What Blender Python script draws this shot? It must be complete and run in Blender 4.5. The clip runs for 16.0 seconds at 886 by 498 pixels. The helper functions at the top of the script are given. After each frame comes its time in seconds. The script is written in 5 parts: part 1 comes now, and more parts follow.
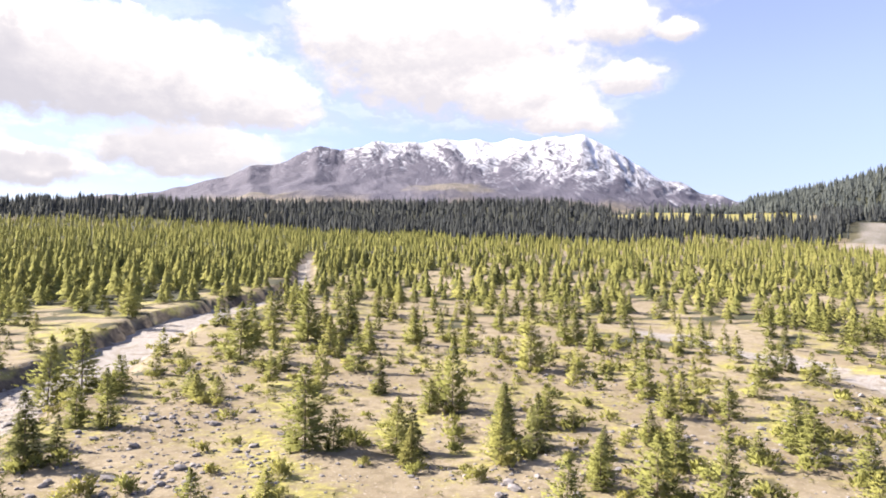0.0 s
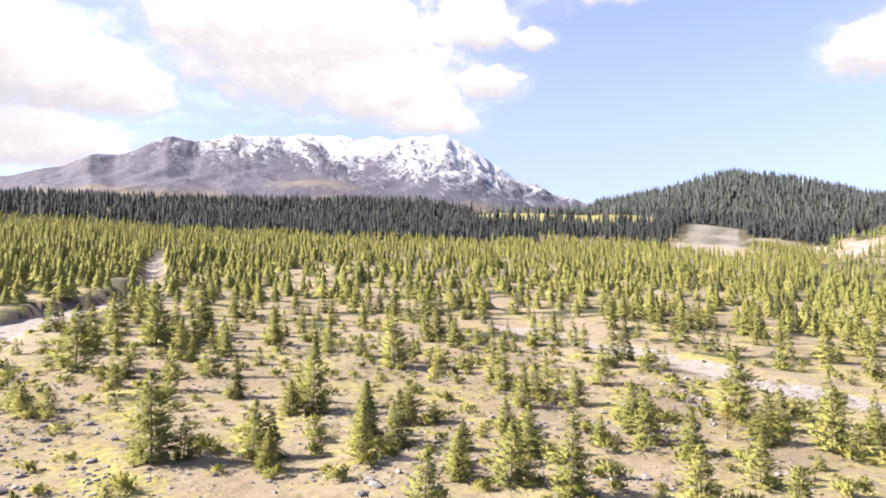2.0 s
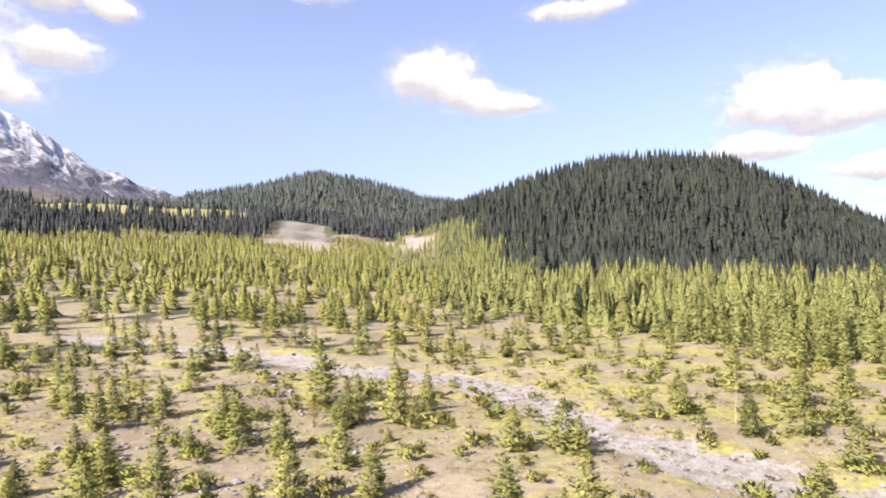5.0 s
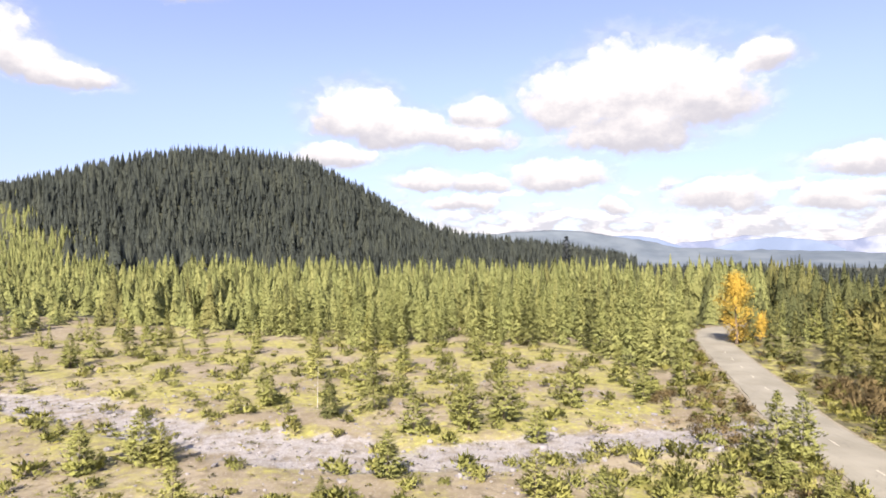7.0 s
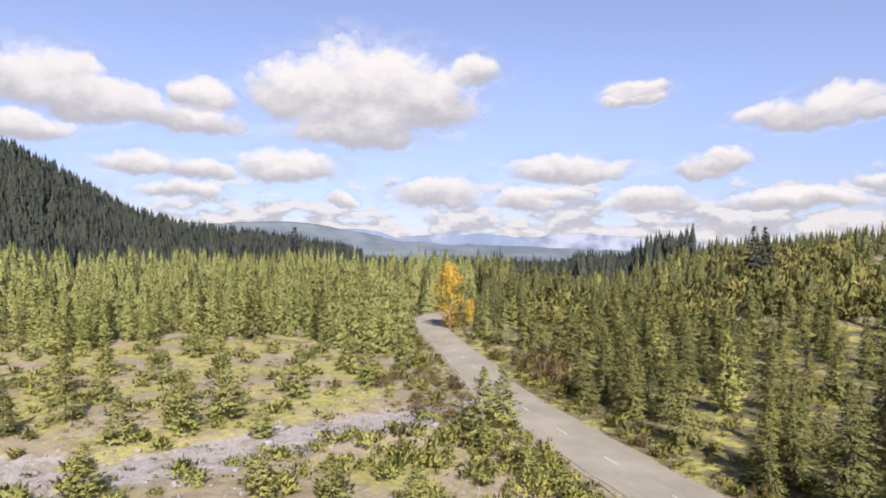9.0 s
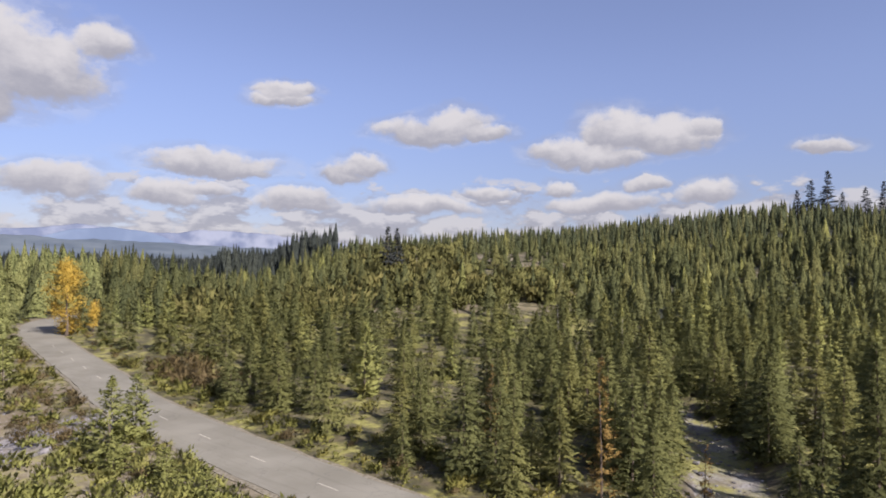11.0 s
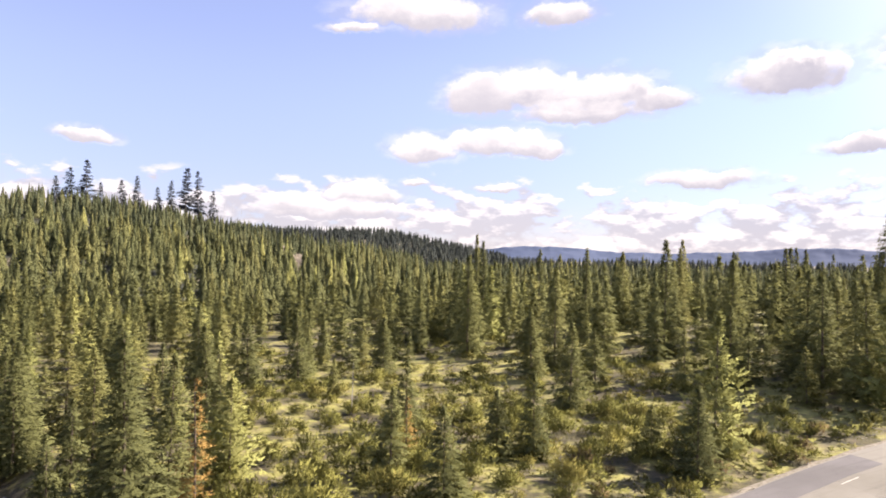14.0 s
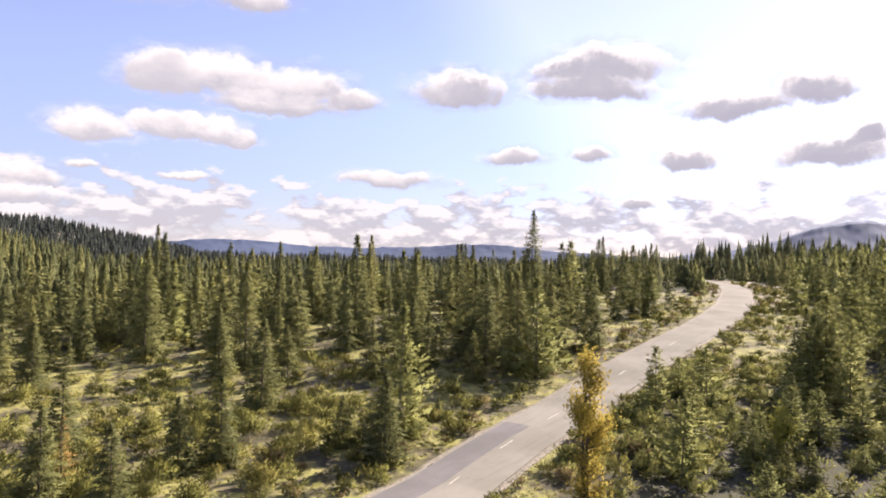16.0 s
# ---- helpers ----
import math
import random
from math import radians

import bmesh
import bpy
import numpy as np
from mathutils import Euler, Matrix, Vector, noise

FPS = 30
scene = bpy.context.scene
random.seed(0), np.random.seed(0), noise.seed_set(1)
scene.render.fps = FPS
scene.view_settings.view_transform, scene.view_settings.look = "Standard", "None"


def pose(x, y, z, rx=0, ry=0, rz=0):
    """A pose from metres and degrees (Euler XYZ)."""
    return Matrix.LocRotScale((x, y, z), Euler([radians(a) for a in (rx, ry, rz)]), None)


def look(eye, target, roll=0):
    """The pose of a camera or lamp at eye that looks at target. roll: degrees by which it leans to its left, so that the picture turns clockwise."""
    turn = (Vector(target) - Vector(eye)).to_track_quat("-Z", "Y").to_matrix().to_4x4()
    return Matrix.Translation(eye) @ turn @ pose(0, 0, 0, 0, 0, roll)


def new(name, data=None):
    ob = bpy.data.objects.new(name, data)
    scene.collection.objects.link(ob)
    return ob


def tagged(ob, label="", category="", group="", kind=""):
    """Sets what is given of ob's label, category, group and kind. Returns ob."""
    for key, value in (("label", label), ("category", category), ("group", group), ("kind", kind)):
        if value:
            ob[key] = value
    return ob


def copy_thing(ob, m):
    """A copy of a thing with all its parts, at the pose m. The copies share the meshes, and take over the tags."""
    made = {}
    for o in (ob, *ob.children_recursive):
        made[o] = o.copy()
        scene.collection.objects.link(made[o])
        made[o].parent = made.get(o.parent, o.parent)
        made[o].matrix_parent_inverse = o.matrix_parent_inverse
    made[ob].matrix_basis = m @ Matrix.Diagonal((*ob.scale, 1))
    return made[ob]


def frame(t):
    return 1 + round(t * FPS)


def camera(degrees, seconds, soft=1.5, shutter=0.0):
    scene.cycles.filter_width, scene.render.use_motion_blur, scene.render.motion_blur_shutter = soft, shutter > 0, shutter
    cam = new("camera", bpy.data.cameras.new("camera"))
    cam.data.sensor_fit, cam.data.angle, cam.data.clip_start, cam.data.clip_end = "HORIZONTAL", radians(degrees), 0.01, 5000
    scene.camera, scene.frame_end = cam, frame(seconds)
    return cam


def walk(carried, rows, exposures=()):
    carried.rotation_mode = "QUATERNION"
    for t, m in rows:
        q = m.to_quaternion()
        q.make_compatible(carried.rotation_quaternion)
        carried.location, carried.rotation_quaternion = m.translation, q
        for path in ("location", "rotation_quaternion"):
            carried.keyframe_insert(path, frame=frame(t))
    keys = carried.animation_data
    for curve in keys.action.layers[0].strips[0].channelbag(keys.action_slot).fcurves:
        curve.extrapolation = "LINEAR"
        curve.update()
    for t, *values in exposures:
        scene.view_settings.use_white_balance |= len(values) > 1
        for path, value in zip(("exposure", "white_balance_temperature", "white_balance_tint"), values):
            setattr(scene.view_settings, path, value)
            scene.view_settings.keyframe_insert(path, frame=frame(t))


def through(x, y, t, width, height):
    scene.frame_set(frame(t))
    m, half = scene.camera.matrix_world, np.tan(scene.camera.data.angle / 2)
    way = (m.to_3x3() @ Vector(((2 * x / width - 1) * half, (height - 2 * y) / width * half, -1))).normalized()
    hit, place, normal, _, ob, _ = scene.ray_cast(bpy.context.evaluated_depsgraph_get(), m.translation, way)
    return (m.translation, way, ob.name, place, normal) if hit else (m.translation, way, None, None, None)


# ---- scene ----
EYE = 23.0  # the camera's height over the road
FIELD = 70.6
SUN_BEARING, SUN_HEIGHT = -82.0, 37.0  # degrees, clockwise from +y

PATH = [  # seconds, x, y, z over EYE, turn to the left, tilt, lean
    (0.0, 0.0, 0.0, 0.0, 0.0, 1.57, 1.45), (0.5, -0.27, -0.14, -0.19, 0.46, 1.55, 1.45), (1.0, -0.28, -0.2, -0.27, 0.41, 1.55, 1.43),
    (1.5, 0.02, -0.18, -0.13, -5.87, 1.61, 1.39), (2.0, 0.34, -0.14, -0.02, -12.32, 1.68, 1.25), (2.5, 0.59, -0.1, 0.14, -19.13, 1.73, 1.06),
    (3.0, 0.65, -0.12, 0.24, -23.83, 1.82, 1.15), (3.2, 0.64, -0.14, 0.26, -25.96, 1.77, 0.98), (5.3, 1.01, 0.29, 0.91, -53.82, 1.57, 0.03),
    (5.5, 1.08, 0.48, 0.9, -57.98, 1.54, 0.11), (6.0, 1.24, 0.93, 0.76, -68.95, 1.51, 0.09), (6.5, 1.44, 1.06, 0.67, -77.51, 1.45, 0.0),
    (7.0, 1.63, 1.05, 0.49, -84.91, 1.33, -0.06), (7.5, 1.96, 1.08, 0.35, -91.25, 1.2, -0.09), (8.0, 2.41, 1.05, 0.28, -97.32, 0.98, -0.05),
    (8.2, 2.61, 1.12, 0.21, -99.57, 0.95, 0.02), (10.3, 3.08, 1.09, -0.01, -128.33, 0.49, 0.6), (10.5, 3.25, 1.0, -0.04, -131.58, 0.58, 0.54),
    (11.0, 3.89, 0.8, -0.37, -141.03, 0.79, 0.72), (11.5, 4.04, 0.55, -0.45, -147.94, 0.82, 0.65), (12.0, 3.87, 0.46, -0.56, -157.62, 0.79, 0.73),
    (12.5, 3.85, -0.26, -0.32, -168.01, 0.69, 0.82), (13.0, 3.76, -0.81, -0.22, -179.06, 0.64, 0.83), (13.5, 3.77, -1.48, -0.1, -190.12, 0.64, 0.89),
    (14.0, 3.85, -2.26, -0.03, -202.32, 0.65, 1.02), (14.5, 3.81, -2.95, -0.06, -209.64, 0.67, 1.04), (15.0, 3.75, -3.43, -0.08, -215.03, 0.65, 1.17),
    (15.5, 3.39, -3.54, -0.02, -220.78, 0.6, 1.29), (16.0, 2.84, -3.74, -0.02, -229.86, 0.63, 1.3)]
EXPOSURES = [(0.0, 1.93, 7250, 14), (3.0, 1.98, 7250, 14), (5.5, 1.76, 7150, 15), (8.0, 1.63, 7050, 15), (10.5, 0.88, 6550, 17), (12.0, 1.11, 6550, 17),
             (12.5, 1.26, 6600, 17), (13.5, 1.66, 7050, 20), (14.5, 1.78, 7100, 20), (16.0, 1.58, 7050, 21)]


def flown(t, x, y, z, turn, tilt, lean):
    a, b = radians(turn), radians(tilt)
    eye = Vector((x, y, z + EYE))
    return t, look(eye, eye + Vector((-math.sin(a) * math.cos(b), math.cos(a) * math.cos(b), math.sin(b))), lean)


cam = camera(FIELD, 16.0, soft=1.8)
walk(cam, [flown(*row) for row in PATH], EXPOSURES)


# ---- sky, clouds and sun ----
def bearing_vector(az, el):
    a, e = radians(az), radians(el)
    return Vector((math.sin(a) * math.cos(e), math.cos(a) * math.cos(e), math.sin(e)))


SUN_WAY = bearing_vector(SUN_BEARING, SUN_HEIGHT)


class Nodes:
    """Short ways to add and link shader nodes."""

    def __init__(self, tree):
        self.tree = tree
        tree.nodes.clear()

    def add(self, kind, **settings):
        node = self.tree.nodes.new(kind)
        for key, value in settings.items():
            if key == "operation":
                node.operation = value
            elif key == "data_type":
                node.data_type = value
            elif key == "blend_type":
                node.blend_type = value
        return node

    def put(self, node, name, value):
        socket = node.inputs[name]
        if isinstance(value, bpy.types.NodeSocket):
            self.tree.links.new(value, socket)
        else:
            socket.default_value = value
        return node

    def math(self, op, a, b=0.0, c=0.0, clamp=False):
        node = self.add("ShaderNodeMath", operation=op)
        node.use_clamp = clamp
        self.put(node, 0, a), self.put(node, 1, b), self.put(node, 2, c)
        return node.outputs[0]

    def vec(self, op, a, b=(0, 0, 0)):
        node = self.add("ShaderNodeVectorMath", operation=op)
        self.put(node, 0, a), self.put(node, 1, b)
        return node.outputs["Value"] if op in ("DOT_PRODUCT", "LENGTH") else node.outputs["Vector"]

    def scaled(self, a, s):
        node = self.add("ShaderNodeVectorMath", operation="SCALE")
        self.put(node, 0, a), self.put(node, "Scale", s)
        return node.outputs["Vector"]

    def ramp(self, v, a, b, to0=0.0, to1=1.0):
        node = self.add("ShaderNodeMapRange")
        node.interpolation_type = "SMOOTHSTEP"
        for k, val in enumerate((v, a, b, to0, to1)):
            self.put(node, k, val)
        return node.outputs[0]

    def noise(self, vector, scale, detail=4.0, rough=0.55, lac=2.0, colour=False):
        node = self.add("ShaderNodeTexNoise")
        if vector is not None:
            self.put(node, "Vector", vector)
        self.put(node, "Scale", scale), self.put(node, "Detail", detail), self.put(node, "Roughness", rough), self.put(node, "Lacunarity", lac)
        return node.outputs["Color" if colour else "Fac"]

    def mix(self, f, a, b, blend="MIX"):
        node = self.add("ShaderNodeMix", data_type="RGBA", blend_type=blend)
        self.put(node, 0, f)
        for k, v in ((6, a), (7, b)):
            self.put(node, k, v if isinstance(v, bpy.types.NodeSocket) else (*v, 1.0))
        return node.outputs[2]


# clouds, each of several heaps: bearing, height, half width, half height (degrees)
CLOUD_BANK = [(333.8, 14.1, 15.8, 7.0), (325.6, 14.0, 8.5, 6.9), (342.8, 13.3, 7.1, 4.3), (324.5, 6.8, 8.2, 2.4), (337.4, 8.8, 9.4, 3.3),
              (0.4, 18.2, 15.1, 8.9), (352.0, 20.2, 7.7, 6.5), (7.2, 14.9, 8.3, 4.4), (10.8, 13.1, 5.2, 2.3), (2.8, 26.4, 19.5, 6.5),
              (14.6, 20.9, 5.0, 3.4), (19.9, 20.1, 2.5, 1.6), (16.2, 16.1, 3.7, 2.3), (342, 33.0, 20.0, 6.0), (314, 22.0, 10.0, 9.0), (20, 34, 12, 5)]
CLOUDS_NORTHEAST = [(47.5, 16.6, 4.7, 3.2), (50.5, 15.1, 3.3, 2.4), (53.9, 14.3, 4.3, 1.6), (27.4, 23.1, 2.8, 1.4), (35.1, 23.2, 4.1, 1.0),
                    (60.6, 22.0, 4.4, 1.3)]
CLOUDS_EAST = [(77.0, 12.7, 5.1, 3.9), (81.0, 11.6, 6.8, 2.7), (88.4, 13.1, 3.3, 2.1), (75.0, 9.5, 4.7, 1.7), (86.4, 11.1, 6.0, 1.9),
               (102.8, 14.2, 9.2, 5.8), (96.9, 13.8, 5.6, 4.5), (101.8, 11.2, 7.5, 3.1), (108.4, 13.5, 4.9, 4.4), (112.4, 16.1, 2.9, 2.0),
               (95.6, 7.7, 5.3, 2.3), (83.4, 7.3, 4.0, 1.5), (87.9, 7.0, 3.6, 1.3), (120.9, 7.4, 6.6, 1.2), (120.2, 5.7, 3.0, 0.9), (108.9, 5.3, 4.9, 1.7),
               (117.0, 4.8, 3.3, 1.6), (126.5, 13.6, 3.2, 1.1), (131.7, 7.4, 2.7, 1.3), (128.0, 4.6, 4.2, 1.4),
               (86.4, 5.3, 4.1, 1.2), (100.2, 5.1, 1.8, 1.2)]
CLOUDS_SOUTH = [(139.7, 11.2, 5.6, 1.9), (142.0, 12.0, 3.9, 1.9), (144.8, 11.0, 3.2, 1.2), (156.6, 10.9, 4.5, 3.0), (160.6, 10.4, 4.9, 2.4),
                (151.5, 9.5, 3.5, 1.5), (163.6, 11.2, 1.7, 1.1), (154.5, 8.9, 5.6, 1.5), (133.3, 8.1, 2.9, 1.4), (145.4, 5.9, 2.9, 1.1),
                (151.5, 6.3, 1.7, 1.1), (155.0, 4.9, 6.1, 1.5), (159.0, 6.4, 2.3, 1.0), (164.0, 5.3, 3.1, 1.5), (172.6, 9.1, 2.4, 0.9),
                (120.6, 7.9, 7.1, 1.5), (108.7, 5.9, 5.0, 1.5), (117.3, 5.0, 3.0, 1.7), (128.0, 5.2, 3.7, 1.3), (139.0, 4.4, 7.0, 1.4),
                (126.9, 14.4, 3.2, 1.0)]
CLOUDS_SOUTHWEST = [(205.9, 14.1, 4.3, 2.6), (210.6, 14.5, 5.8, 2.8), (216.7, 14.2, 5.4, 2.4), (221.4, 13.4, 3.1, 1.4), (214.6, 12.8, 7.3, 1.6),
                    (200.5, 9.5, 3.7, 1.9), (207.4, 10.2, 5.5, 1.6), (210.6, 9.6, 3.0, 1.3), (199.9, 21.1, 7.1, 2.5), (193.8, 19.7, 2.8, 0.8),
                    (212.7, 20.7, 3.5, 1.4), (195.0, 5.4, 4.2, 1.6), (188.8, 4.5, 3.6, 1.4), (191.9, 3.9, 8.1, 1.5), (199.8, 6.7, 1.6, 0.5),
                    (207.2, 6.3, 2.3, 0.6), (172.9, 9.2, 1.9, 0.8)]
CLOUDS_WEST = [(230.9, 14.6, 4.9, 2.4), (242.8, 14.8, 6.4, 2.1), (243.5, 16.4, 6.9, 2.6), (254.7, 12.7, 5.1, 1.6), (260.3, 13.5, 3.6, 1.8),
               (261.5, 8.5, 5.0, 1.8), (264.1, 9.6, 1.9, 1.4), (236.2, 9.0, 3.4, 1.1), (243.0, 9.2, 2.3, 1.0), (251.0, 8.5, 2.9, 1.4),
               (224.9, 6.8, 5.1, 1.1), (246.9, 4.7, 2.2, 0.8), (272, 16, 8, 3), (285, 12, 9, 3)]
CLOUD_SHADES = [(335.6, 10.5, 8.8, 2.5), (326.6, 7.7, 4.1, 1.0), (3.0, 19.4, 8.8, 2.5), (329.6, 6.0, 5.7, 0.8)]


def build_sky():
    world = bpy.data.worlds.new("sky")
    world.use_nodes = True
    scene.world = world
    n = Nodes(world.node_tree)
    way = n.add("ShaderNodeTexCoord").outputs["Generated"]
    sky = n.add("ShaderNodeTexSky")
    sky.sky_type, sky.sun_disc = "NISHITA", False
    sky.sun_elevation, sky.sun_rotation = radians(SUN_HEIGHT), radians(SUN_BEARING)
    sky.air_density, sky.dust_density, sky.ozone_density = 1.0, 0.25, 2.2
    # ragged edges: the looking direction is shaken by noise at two scales
    shake = n.vec("SUBTRACT", n.noise(way, 9.0, 5.0, 0.6, colour=True), (0.5, 0.5, 0.5))
    fine = n.vec("SUBTRACT", n.noise(way, 34.0, 4.0, 0.6, colour=True), (0.5, 0.5, 0.5))
    bent = n.vec("ADD", n.vec("ADD", way, n.scaled(shake, 0.040)), n.scaled(fine, 0.016))
    weight, lift, nearest = 1e-4, 0.0, 9.0
    for az, el, wide, high in CLOUD_BANK + CLOUDS_NORTHEAST + CLOUDS_EAST + CLOUDS_SOUTH + CLOUDS_SOUTHWEST + CLOUDS_WEST:
        right = bearing_vector(az + 90, 0)
        up = right.cross(bearing_vector(az, el))
        u = n.vec("DOT_PRODUCT", bent, tuple(right / radians(0.93 * wide)))
        v = n.vec("DOT_PRODUCT", bent, tuple(up / radians(0.9 * high)))
        flat = n.math("MAXIMUM", v, n.math("MULTIPLY", v, -1.6))
        off = n.math("MULTIPLY_ADD", flat, flat, n.math("MULTIPLY", u, u))
        nearest = n.math("MINIMUM", nearest, off)
        part_in = n.math("SUBTRACT", 1.0, off, clamp=True)
        weight = n.math("ADD", weight, part_in)
        lift = n.math("MULTIPLY_ADD", part_in, v, lift)
    mask = n.math("SUBTRACT", 1.0, nearest)
    # the low bank of small far clouds along the southern and eastern horizon
    height = n.add("ShaderNodeSeparateXYZ")
    n.put(height, 0, way)
    z = height.outputs[2]
    squashed = n.vec("MULTIPLY", way, (1.0, 1.0, 2.3))
    low = n.noise(squashed, 15.0, 5.0, 0.55)
    band = n.math("MULTIPLY", n.ramp(z, 0.004, 0.014), n.ramp(z, 0.15, 0.05))
    east = n.ramp(n.vec("DOT_PRODUCT", way, tuple(bearing_vector(175, 0))), -0.25, 0.1)
    heap = n.math("MULTIPLY_ADD", n.math("SUBTRACT", 1.0, band), -0.25, low)
    bank = n.math("MULTIPLY", n.math("MULTIPLY", n.ramp(band, 0.0, 0.3), east), n.ramp(heap, 0.36, 0.47))
    puff = n.noise(n.vec("MULTIPLY", way, (1.0, 1.0, 1.6)), 24.0, 6.0, 0.62)
    billow = n.math("ABSOLUTE", n.math("SUBTRACT", n.noise(bent, 21.0, 3.0, 0.5), 0.5))
    body = n.math("MULTIPLY_ADD", n.math("SUBTRACT", puff, 0.5), 1.0, n.math("MULTIPLY_ADD", billow, 1.6, n.math("SUBTRACT", mask, 0.16)))
    cover = n.ramp(body, -0.2, 0.58)
    density = n.math("MAXIMUM", n.math("MULTIPLY", cover, 0.97), n.math("MULTIPLY", bank, 0.85))
    thin = n.math("MULTIPLY", n.ramp(n.math("MULTIPLY_ADD", n.math("SUBTRACT", puff, 0.5), 1.7, mask), -0.9, 0.4), 0.3)
    density = n.math("MAXIMUM", density, thin)
    # bright tops, grey-violet undersides; thick clouds towards the sun are greyer in the middle
    rise = n.math("DIVIDE", lift, weight)
    tops = n.ramp(n.math("MULTIPLY_ADD", n.math("SUBTRACT", puff, 0.5), 1.1, rise), -0.42, 0.62)
    above = n.noise(n.vec("ADD", squashed, (0, 0, 0.035)), 15.0, 5.0, 0.55)
    low_top = n.math("MULTIPLY", n.ramp(n.math("SUBTRACT", low, above), -0.05, 0.10), 0.75)
    in_cloud = n.ramp(cover, 0.05, 0.35)
    tops = n.math("ADD", n.math("MULTIPLY", tops, in_cloud), n.math("MULTIPLY", low_top, n.math("SUBTRACT", 1.0, in_cloud)))
    sunward = n.ramp(n.vec("DOT_PRODUCT", way, tuple(SUN_WAY)), 0.3, 0.9)
    core = n.math("MULTIPLY", n.math("MULTIPLY", n.ramp(body, 0.35, 0.85), sunward), 0.9)
    tops = n.math("MULTIPLY", tops, n.math("SUBTRACT", 1.0, core))
    dull = n.math("MULTIPLY", n.ramp(n.noise(way, 5.5, 3.0), 0.50, 0.66), n.ramp(body, 0.3, 0.8))
    dull = n.math("MULTIPLY", dull, n.ramp(n.vec("DOT_PRODUCT", way, tuple(SUN_WAY)), 0.0, 0.6, 0.15, 0.75))
    tops = n.math("MULTIPLY", tops, n.math("SUBTRACT", 1.0, dull))
    # thick parts of the bank over the volcano
    for az, el, wide, high in CLOUD_SHADES:
        right = bearing_vector(az + 90, 0)
        u = n.vec("DOT_PRODUCT", bent, tuple(right / radians(wide)))
        v = n.vec("DOT_PRODUCT", bent, tuple(right.cross(bearing_vector(az, el)) / radians(high)))
        thick = n.ramp(n.math("MULTIPLY_ADD", n.math("SUBTRACT", puff, 0.5), 1.2, n.math("MULTIPLY_ADD", u, u, n.math("MULTIPLY", v, v))), 1.1, 0.1)
        tops = n.math("MULTIPLY", tops, n.math("MULTIPLY_ADD", thick, -0.7, 1.0))
    white = n.mix(tops, n.mix(sunward, (2.92, 3.01, 3.40), (2.2, 2.3, 2.75)), (5.3, 5.3, 5.35))
    halo = n.math("MULTIPLY", n.ramp(n.vec("DOT_PRODUCT", way, tuple(SUN_WAY)), 0.66, 0.97), 3.2)
    lit = n.add("ShaderNodeMix", data_type="RGBA", blend_type="ADD")
    n.put(lit, 0, halo), n.put(lit, 6, n.mix(1.0, n.mix(1.0, sky.outputs[0], (1.02, 0.93, 1.10), "MULTIPLY"), n.mix(n.ramp(z, 0.0, 0.30), (0.56, 0.62, 0.72), (1.0, 1.01, 1.03)), "MULTIPLY")), n.put(lit, 7, (1.0, 0.97, 0.95, 1.0))
    veil = n.mix(0.19, lit.outputs[2], (2.7, 3.05, 3.7))
    colour = n.mix(density, veil, white)
    back = n.add("ShaderNodeBackground")
    n.put(back, "Color", colour), n.put(back, "Strength", 0.072)
    n.tree.links.new(back.outputs[0], n.add("ShaderNodeOutputWorld").inputs[0])
    world.cycles.sampling_method, world.cycles.sample_map_resolution = "MANUAL", 512


build_sky()
sun = bpy.data.lights.new("sun", "SUN")
sun.energy, sun.angle, sun.color = 5.0, radians(0.6), (1.0, 0.95, 0.87)
new("sun", sun).matrix_world = look((0, 0, 0), -SUN_WAY)


# ---- materials ----
def material(name):
    m = bpy.data.materials.new(name)
    m.use_nodes = True
    return m, Nodes(m.node_tree)


def finish(m, n, colour, rough=0.9, bump=None, strength=0.4, distance=0.1, through=0.0, specular=0.25, gaps=None):
    p = n.add("ShaderNodeBsdfPrincipled")
    n.put(p, "Base Color", colour if isinstance(colour, bpy.types.NodeSocket) else (*colour, 1.0)), n.put(p, "Roughness", rough), n.put(p, "Specular IOR Level", specular)
    if bump is not None:
        b = n.add("ShaderNodeBump")
        n.put(b, "Strength", strength), n.put(b, "Distance", distance), n.put(b, "Height", bump)
        n.put(p, "Normal", b.outputs[0])
    out = p.outputs[0]
    if through:
        t = n.add("ShaderNodeBsdfTranslucent")
        n.put(t, "Color", colour if isinstance(colour, bpy.types.NodeSocket) else (*colour, 1.0))
        mix = n.add("ShaderNodeMixShader")
        n.put(mix, 0, through)
        n.tree.links.new(out, mix.inputs[1]), n.tree.links.new(t.outputs[0], mix.inputs[2])
        out = mix.outputs[0]
    if gaps is not None:
        # the air between needles or leaves: each plate is a ragged spray
        mix = n.add("ShaderNodeMixShader")
        n.put(mix, 0, gaps)
        n.tree.links.new(out, mix.inputs[1]), n.tree.links.new(n.add("ShaderNodeBsdfTransparent").outputs[0], mix.inputs[2])
        out = mix.outputs[0]
    n.tree.links.new(out, n.add("ShaderNodeOutputMaterial").inputs[0])
    return m


def attribute(n, name):
    a = n.add("ShaderNodeAttribute")
    a.attribute_name = name
    return a.outputs["Fac"]


def place_of(n):
    return n.add("ShaderNodeNewGeometry").outputs["Position"]


